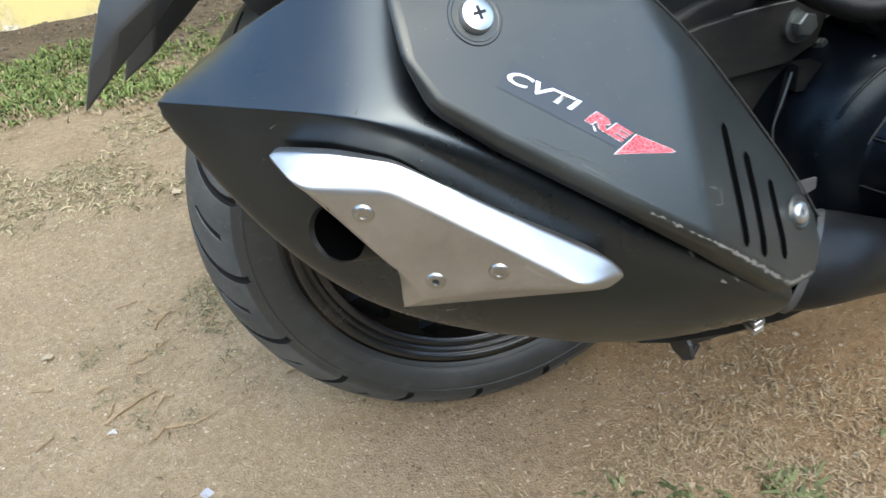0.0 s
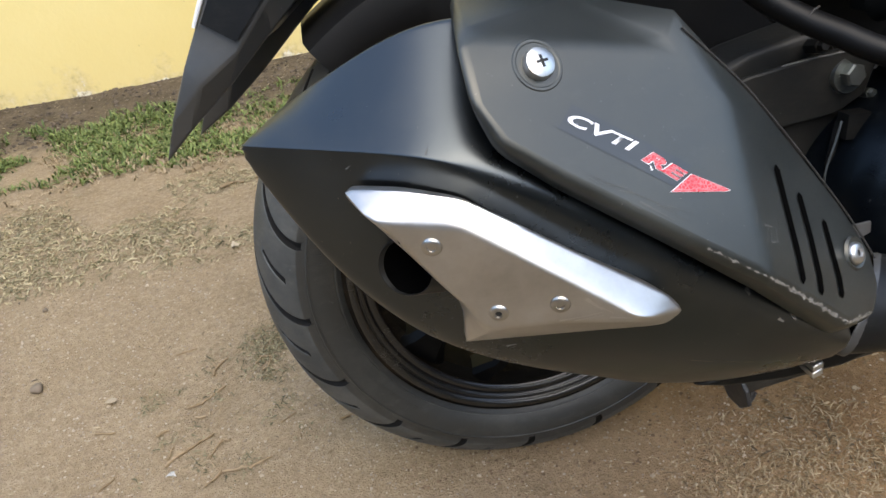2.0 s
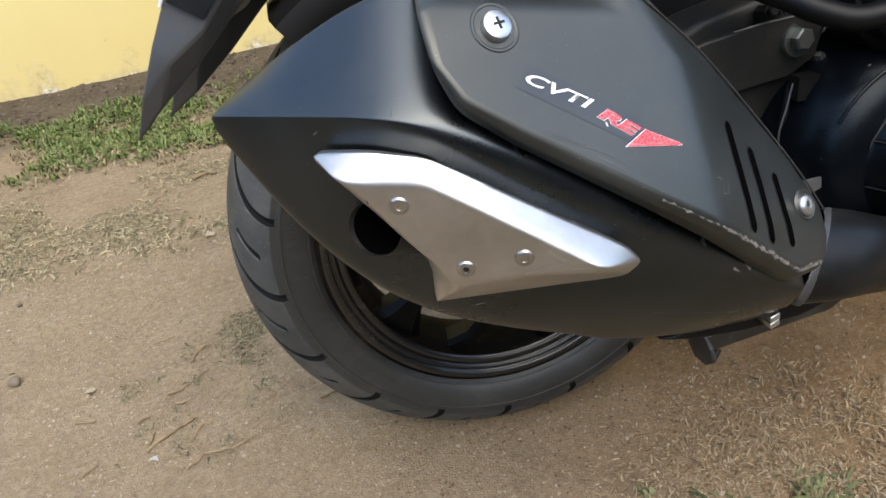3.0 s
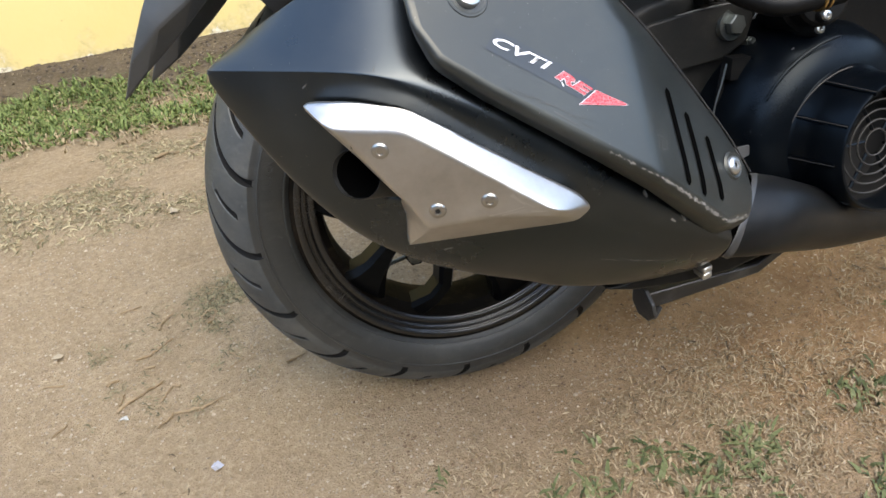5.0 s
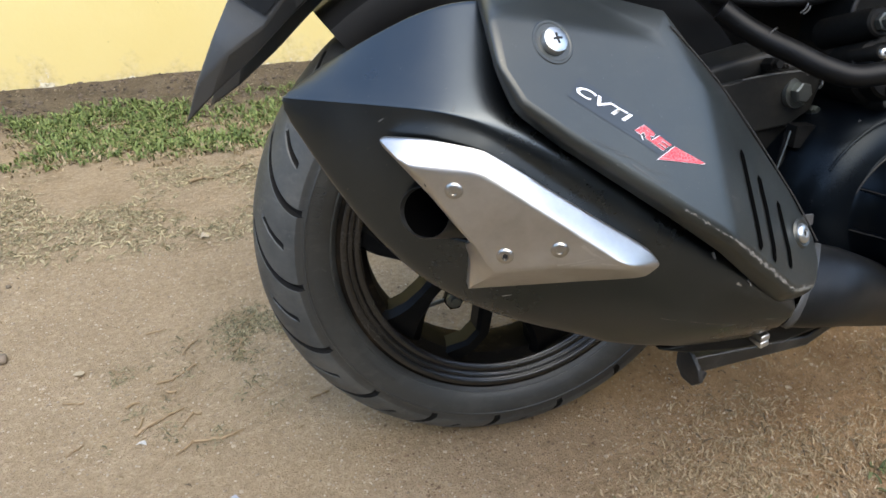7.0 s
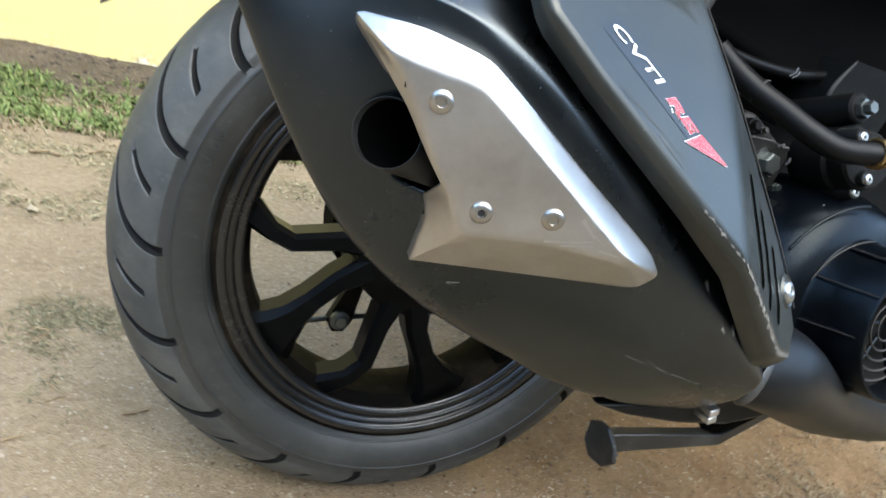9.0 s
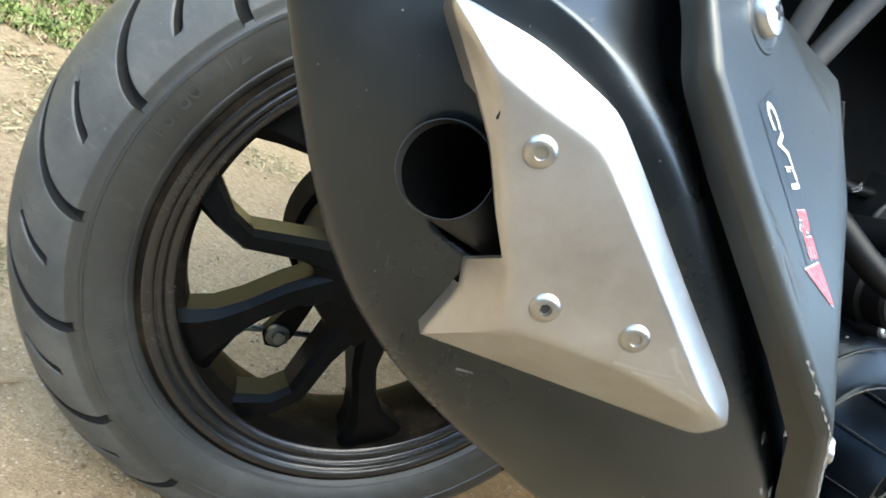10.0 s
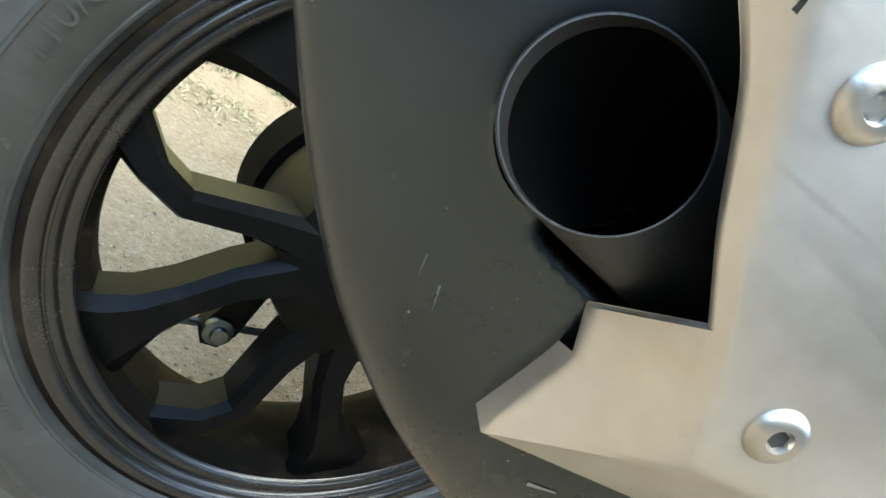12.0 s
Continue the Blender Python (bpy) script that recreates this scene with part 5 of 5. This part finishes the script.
strands("leaf_litter", scatter(6500, (-1.4, 1.0, 0.4, 0.98), 1, far_patch), (0.008, 0.026), (0.0006, 0.0016), MAT_LITTER, "curled dry grass and leaf litter on earth", "litter", 0.22)
flakes("leaf_litter", scatter(5000, (-1.4, 1.0, 0.4, 0.98), 21, far_patch), (0.004, 0.012), MAT_LITTER, "crumbled leaf litter on earth", "litter", 0.35, 5)
strands("leaf_litter", scatter(620, (-0.45, -0.1, 0.0, 0.40), 2, near_patch), (0.005, 0.016), (0.0004, 0.0010), MAT_MOSS, "dry curled grass beside the tyre", "litter", 0.25)
flakes("leaf_litter", scatter(700, (-0.45, -0.1, 0.0, 0.40), 22, near_patch), (0.002, 0.007), MAT_MOSS, "crumbled dry moss beside the tyre", "litter", 0.4, 4)
strands("bark_bits", scatter(560, (-0.9, 0.25, -0.45, 0.62), 23, lambda x, y: soft(clump_noise(x, y, 7, 4.4), 0.0, 0.4)), (0.003, 0.011), (0.0004, 0.0011), MAT_BARK, "dark bark flecks on the earth", "litter", 0.20)
strands("dead_grass", scatter(1900, (-0.2, 0.8, -0.6, 0.05), 24, front_patch), (0.006, 0.018), (0.0005, 0.0013), MAT_BARK, "dark dead grass strands on earth", "litter", 0.22)
flakes("straw_bits", scatter(3600, (-1.1, 0.9, -0.55, 0.9), 3, anywhere), (0.003, 0.010), MAT_DRY, "pale straw chips strewn over the earth", "litter", 0.25, 7)
flakes("straw_bits", scatter(14000, (-0.25, 0.8, -0.6, 0.20), 4, lambda x, y: max(0.10, front_patch(x, y))), (0.002, 0.007), MAT_DRY, "broken straw and dead grass on earth", "litter", 0.35, 8)
stones("grit", scatter(15000, (-0.8, 0.6, -0.5, 0.5), 5, anywhere), (0.0006, 0.0021), MAT_STONE, "loose grit and earth crumbs", "gravel")
stones("earth_clods", scatter(900, (-0.9, 0.5, -0.50, 0.6), 16, anywhere), (0.0012, 0.0036), MAT_CLOD, "pale earth clods loose on the ground", "gravel")
stones("earth_crumbs", scatter(11000, (-0.15, 0.8, -0.5, 0.30), 6, anywhere), (0.0007, 0.0026), MAT_CRUMB, "brown earth crumbs under the scooter", "gravel")
stones("rubble_strip", scatter(2600, (-1.8, 1.2, 1.2, 1.5), 7, lambda x, y: soft(clump_noise(x, y, 8, 1.1), -0.4, 0.3)), (0.002, 0.008), MAT_SOIL, "dark clods and rubble along the wall foot", "rubble")
flakes("leaf_litter", scatter(4200, (-1.8, 1.2, 1.12, 1.5), 8, anywhere), (0.004, 0.013), MAT_MULCH, "dead leaves along the wall foot", "litter", 0.5, 5)


def verge(x, y):
    return (1 - soft(abs(y - 1.12 - 0.06 * clump_noise(x, 0, 2.3, 6)), 0.11, 0.21)) * soft(clump_noise(x, y, 7, 2.2), -0.40, 0.25)


blades("grass_verge", scatter(10500, (-2.6, 1.9, 0.86, 1.40), 9, verge), (0.010, 0.028), MAT_GRASS, "short green grass strip before the wall", "grass", 0.0018, 1.1)
blades("dry_grass", scatter(3300, (-2.6, 1.9, 0.80, 1.30), 10, lambda x, y: 0.6 * verge(x, y + 0.06)), (0.008, 0.022), MAT_DRY, "dead yellow blades in the grass strip", "grass", 0.0014, 1.1)
blades("grass_tufts", scatter(620, (-0.12, 0.8, -0.6, -0.12), 11, lambda x, y: soft(0.10 * soft(x, 0.25, 0.6) - y, 0.170, 0.225) * soft(clump_noise(x, y, 13, 0.7), -0.02, 0.22)), (0.006, 0.018), MAT_OLIVE, "sparse trodden green grass tufts", "grass", 0.0016, 1.25)
blades("dry_grass", scatter(4600, (-0.2, 0.8, -0.6, 0.1), 12, front_patch), (0.005, 0.012), MAT_DRY, "sparse dead trodden grass", "grass", 0.0006, 1.3)


def twig(points, r):
    r *= 1.25
    rnd = random.Random(int(points[0][0] * 1e5) + len(points))
    run = []
    for (x0, y0), (x1, y1) in zip(points, points[1:]):
        k = max(2, int(math.hypot(x1 - x0, y1 - y0) / 0.006))
        run += [(x0 + (x1 - x0) * m / k, y0 + (y1 - y0) * m / k) for m in range(k)]
    run.append(points[-1])
    run = [(x + rnd.gauss(0, r * 0.45), y + rnd.gauss(0, r * 0.45)) for x, y in run]
    bm = tube([(x, y, lie(x, y) + r * rnd.uniform(0.6, 1.5)) for x, y in run], [r * rnd.uniform(0.65, 1.15) * (1 - 0.35 * k / len(run)) for k in range(len(run))], 6)
    return tagged(part("twig", bm, MAT_TWIG), "thin dry brown twig lying on earth", "twig", "twigs on the ground")


for run, r in (([(-0.407, 0.064), (-0.393, 0.074), (-0.371, 0.091), (-0.354, 0.099)], 0.0017), ([(-0.342, 0.089), (-0.351, 0.076), (-0.359, 0.062)], 0.0014), ([(-0.359, 0.062), (-0.351, 0.047), (-0.343, 0.036)], 0.0008),
               ([(-0.343, 0.036), (-0.326, 0.034), (-0.307, 0.033), (-0.287, 0.037)], 0.0016), ([(-0.343, 0.036), (-0.352, 0.025), (-0.361, 0.018)], 0.0014), ([(-0.343, 0.089), (-0.334, 0.082)], 0.0016),
               ([(-0.405, 0.075), (-0.403, 0.083), (-0.398, 0.092)], 0.0013), ([(-0.390, 0.156), (-0.374, 0.161), (-0.343, 0.183)], 0.0013), ([(-0.421, 0.115), (-0.408, 0.124)], 0.0017), ([(-0.411, 0.273), (-0.384, 0.277)], 0.0014),
               ([(-0.306, 0.210), (-0.296, 0.223), (-0.284, 0.218), (-0.288, 0.202), (-0.297, 0.194)], 0.0015), ([(-0.360, 0.208), (-0.356, 0.225), (-0.341, 0.238)], 0.0018), ([(-0.356, 0.225), (-0.363, 0.238)], 0.0015),
               ([(-0.499, 0.152), (-0.472, 0.144)], 0.0014), ([(-0.274, 0.119), (-0.258, 0.098), (-0.276, 0.089)], 0.0010), ([(-0.208, 0.067), (-0.185, 0.076)], 0.0014), ([(-0.477, 0.051), (-0.462, 0.066)], 0.0013), ([(-0.366, 0.133), (-0.378, 0.137)], 0.0014),
               ([(-0.300, 0.795), (-0.26, 0.835)], 0.0025), ([(-0.37, 0.76), (-0.34, 0.775), (-0.32, 0.77)], 0.003), ([(-0.56, 1.18), (-0.48, 1.19)], 0.003)):
    twig(run, r)


def scrap(name, x, y, size, mat, label, category, seed):
    rnd = random.Random(seed)
    bm = bmesh.new()
    rim_ = [bm.verts.new((x + size * rnd.uniform(0.4, 1) * math.cos(a), y + size * rnd.uniform(0.35, 0.9) * math.sin(a), lie(x, y) + 0.001 + size * rnd.uniform(0, 0.7))) for a in [0.9 * k for k in range(7)]]
    mid_ = bm.verts.new((x, y, lie(x, y) + size * 0.45))
    for k in range(7):
        bm.faces.new((rim_[k], rim_[(k + 1) % 7], mid_))
    ob = part(name, bm, mat, smooth=False)
    sol = ob.modifiers.new("thick", "SOLIDIFY")
    sol.thickness = 0.0004
    return tagged(ob, label, category)


scrap("paper_scrap", -0.398, 0.050, 0.008, MAT_PAPER, "small torn white paper scrap on earth", "scrap", 1)
scrap("plastic_scrap", -0.300, -0.069, 0.008, MAT_FILM, "crumpled clear plastic scrap on earth", "scrap", 2)
scrap("dry_leaf", -0.485, 0.202, 0.010, MAT_LEAF, "pale curled dry leaf on earth", "leaf", 3)
scrap("dry_leaf", -0.335, 0.524, 0.013, MAT_LEAF, "pale curled dry leaf on earth", "leaf", 4)


def pebble(x, y, r, label, seed):
    bm = bmesh.new()
    bmesh.ops.create_icosphere(bm, subdivisions=2, radius=r)
    for v in bm.verts:
        v.co *= 1 + 0.45 * noise.noise(v.co * (1.6 / r) + Vector((seed, 0, 0)))
        v.co.z = v.co.z * 0.7 + lie(x, y) + r * 0.45
        v.co.x += x
        v.co.y += y
    return tagged(part("pebble", bm, MAT_PEBBLE, sharp=180), label, "pebble", "pebbles on the ground")


for k, (x, y, r) in enumerate(((-0.586, 0.258, 0.0085), (-0.62, 0.45, 0.004), (0.05, -0.19, 0.0022))):
    pebble(x, y, r, "small rounded grey-brown pebble on earth", k)

# bare metal and scratches
EDGE = [(0.012, -0.3045, 0.1265), (0.044, -0.3110, 0.1045), (0.075, -0.3050, 0.0785), (0.106, -0.2985, 0.0515), (0.122, -0.291, 0.0465), (0.134, -0.2845, 0.0435)]
for seed, lo, width, normal in ((5, 0, 0.0011, (0.1, -0.85, 0.25)), (9, 1, 0.0019, (0.1, -0.90, 0.05)), (19, 2, 0.0012, (0.1, -0.90, -0.25))):
    bare_edge(EDGE[lo:], width, normal, shield, seed)
MAT_SCRAPE = worn("freshly_scraped_aluminium", (0.62, 0.61, 0.59), (0.56, 0.545, 0.525), (0.34, 0.48), metal=1.0)
MAT_RUB = worn("rubbed_plastic", (0.060, 0.062, 0.058), (0.085, 0.086, 0.080), (0.55, 0.75))


def scratch(points, width, target, normal, name="scratch", mat=None):
    """A thin worn line in the paint."""
    bm = bmesh.new()
    pts = [Vector(p) for p in points]
    n = Vector(normal).normalized()
    for a, b in zip(pts, pts[1:]):
        k = max(1, int((b - a).length / 0.003))
        s = n.cross(b - a).normalized() * width / 2
        for m in range(k):
            p, q = a.lerp(b, m / k), a.lerp(b, (m + 1) / k)
            t0, t1 = 1 - 0.6 * m / k, 1 - 0.6 * (m + 1) / k
            bm.faces.new([bm.verts.new(v) for v in (p - s * t0, q - s * t1, q + s * t1, p + s * t0)])
    return part(name, drape(bm, target, n, 0.0002), mat or MAT_RUB, target, smooth=False)


FLANK_N, FACET_N = (-0.25, -0.9, -0.3), (-0.3, -0.6, 0.75)
for run, wd in (([(0.038, -0.2635, 0.0385), (0.058, -0.258, 0.030)], 0.0008), ([(0.046, -0.262, 0.0524), (0.056, -0.262, 0.047)], 0.0008), ([(0.0416, -0.300, 0.0814), (0.0440, -0.300, 0.0770)], 0.0024), ([(0.075, -0.2876, 0.062), (0.078, -0.287, 0.056)], 0.0030),
                ([(0.066, -0.288, 0.061), (0.070, -0.287, 0.058)], 0.0018), ([(-0.086, -0.262, 0.054), (-0.080, -0.264, 0.056)], 0.0014), ([(0.090, -0.24, 0.021), (0.097, -0.24, 0.019)], 0.0010),
                ([(-0.128, -0.245, 0.088), (-0.126, -0.246, 0.082)], 0.0004), ([(-0.133, -0.243, 0.092), (-0.132, -0.244, 0.087)], 0.0004)):
    scratch(run, wd, silencer, FLANK_N, "scratch", MAT_SCUFF if wd > 0.0009 else MAT_RUB)
for run, wd in (([(-0.1171, -0.2656, 0.1947), (-0.1160, -0.2650, 0.1985)], 0.0011), ([(-0.158, -0.2484, 0.193), (-0.154, -0.2484, 0.193)], 0.0008), ([(-0.100, -0.20, 0.215), (-0.098, -0.20, 0.217)], 0.0008)):
    scratch(run, wd, silencer, FACET_N)
for run, wd in (([(-0.020, -0.290, 0.152), (-0.004, -0.294, 0.140)], 0.0012), ([(-0.024, -0.288, 0.158), (-0.010, -0.291, 0.150)], 0.0006), ([(0.048, -0.285, 0.120), (0.056, -0.285, 0.118)], 0.0012), ([(0.050, -0.290, 0.112), (0.057, -0.288, 0.110)], 0.0009),
                ([(0.020, -0.255, 0.19), (0.022, -0.255, 0.188)], 0.0010), ([(0.0, -0.26, 0.20), (0.0012, -0.26, 0.199)], 0.0012), ([(0.035, -0.27, 0.16), (0.0365, -0.27, 0.1595)], 0.0010)):
    scratch(run, wd, shield, SHIELD_N)

# strokes and a burred corner on the brushed plate
for run, wd in (([(-0.0645, -0.2961, 0.0995), (-0.054, -0.3002, 0.1016), (-0.0447, -0.304, 0.1042)], 0.0014), ([(-0.0574, -0.2987, 0.0992), (-0.0439, -0.3041, 0.1022)], 0.0010), ([(-0.0523, -0.3024, 0.1131), (-0.0448, -0.3042, 0.1058)], 0.0022), ([(-0.0412, -0.3049, 0.1008), (-0.0316, -0.3083, 0.0997)], 0.0012), ([(-0.0456, -0.3041, 0.1074), (-0.0393, -0.3059, 0.1032)], 0.0009)):
    scratch(run, wd, plate, (-0.15, -0.98, -0.05), "scuff", MAT_SCRAPE)
part("mark", drape(slab([(-0.1361, -0.276, 0.1506), (-0.1364, -0.2762, 0.1531), (-0.1358, -0.2763, 0.1524), (-0.1354, -0.2762, 0.1505)], (0, 0.0002, 0)), plate, PLATE_N, 0.0003), MAT_SOCKET, plate, "small dark nick", smooth=False)


def dust_specks(target, count, seed, box):
    """Pale grains stuck to the paint."""
    rnd = random.Random(seed)
    bpy.context.view_layer.update()
    body = target.evaluated_get(bpy.context.evaluated_depsgraph_get())
    bm = bmesh.new()
    for _ in range(count):
        hit, p, n, _ = body.ray_cast(Vector((rnd.uniform(*box[0]), -0.40, rnd.uniform(*box[1]))), Vector((0, 1, -0.12)).normalized())
        if hit and n.y < 0:
            s = n.orthogonal().normalized()
            t = n.cross(s)
            a, r = rnd.uniform(0, 6.28), rnd.uniform(0.00012, 0.00036)
            bm.faces.new([bm.verts.new(p + n * 0.0002 + r * rnd.uniform(0.6, 1.3) * (math.cos(a + k) * s + math.sin(a + k) * t)) for k in (0, 1.5, 3.1, 4.6)])
    return tagged(part("dust_specks", bm, MAT_SCUFF, target, smooth=False), kind="stuff")


dust_specks(silencer, 260, 31, ((-0.20, 0.13), (-0.02, 0.24)))
dust_specks(shield, 120, 32, ((-0.09, 0.15), (0.04, 0.24)))

# strokes rubbed across the shield's lower corner
rnd = random.Random(41)
for _ in range(10):
    x, z = rnd.uniform(-0.045, 0.005), rnd.uniform(-0.004, 0.012)
    p = Vector((x, -0.29, 0.168 - 0.62 * (x + 0.05) + z))
    l = rnd.uniform(0.004, 0.014)
    scratch([p, p + Vector((l, -0.002, -l * rnd.uniform(0.2, 0.8)))], rnd.uniform(0.0003, 0.0007), shield, SHIELD_N)
for _ in range(8):
    x = rnd.uniform(0.040, 0.066)
    p = Vector((x, -0.29, rnd.uniform(0.100, 0.128)))
    l = rnd.uniform(0.004, 0.010)
    scratch([p, p + Vector((l * 0.5, 0.001, l))], rnd.uniform(0.0003, 0.0010), shield, SHIELD_N)
for run, wd in (([(0.0572, -0.262, 0.0483), (0.0632, -0.262, 0.0472), (0.0701, -0.262, 0.0462)], 0.0008), ([(0.047, -0.262, 0.0338), (0.056, -0.262, 0.0313)], 0.0006), ([(0.0721, -0.262, 0.0271), (0.0837, -0.262, 0.0254)], 0.0009), ([(0.1056, -0.262, 0.0271), (0.1196, -0.262, 0.0256)], 0.0006), ([(0.0247, -0.262, 0.0386), (0.0391, -0.262, 0.035)], 0.0005), ([(0.059, -0.262, 0.0306), (0.0727, -0.262, 0.0275)], 0.0007), ([(0.0679, -0.262, 0.0462), (0.0788, -0.262, 0.0436)], 0.0005)):
    scratch(run, wd, silencer, FLANK_N, "scratch", MAT_SCUFF)
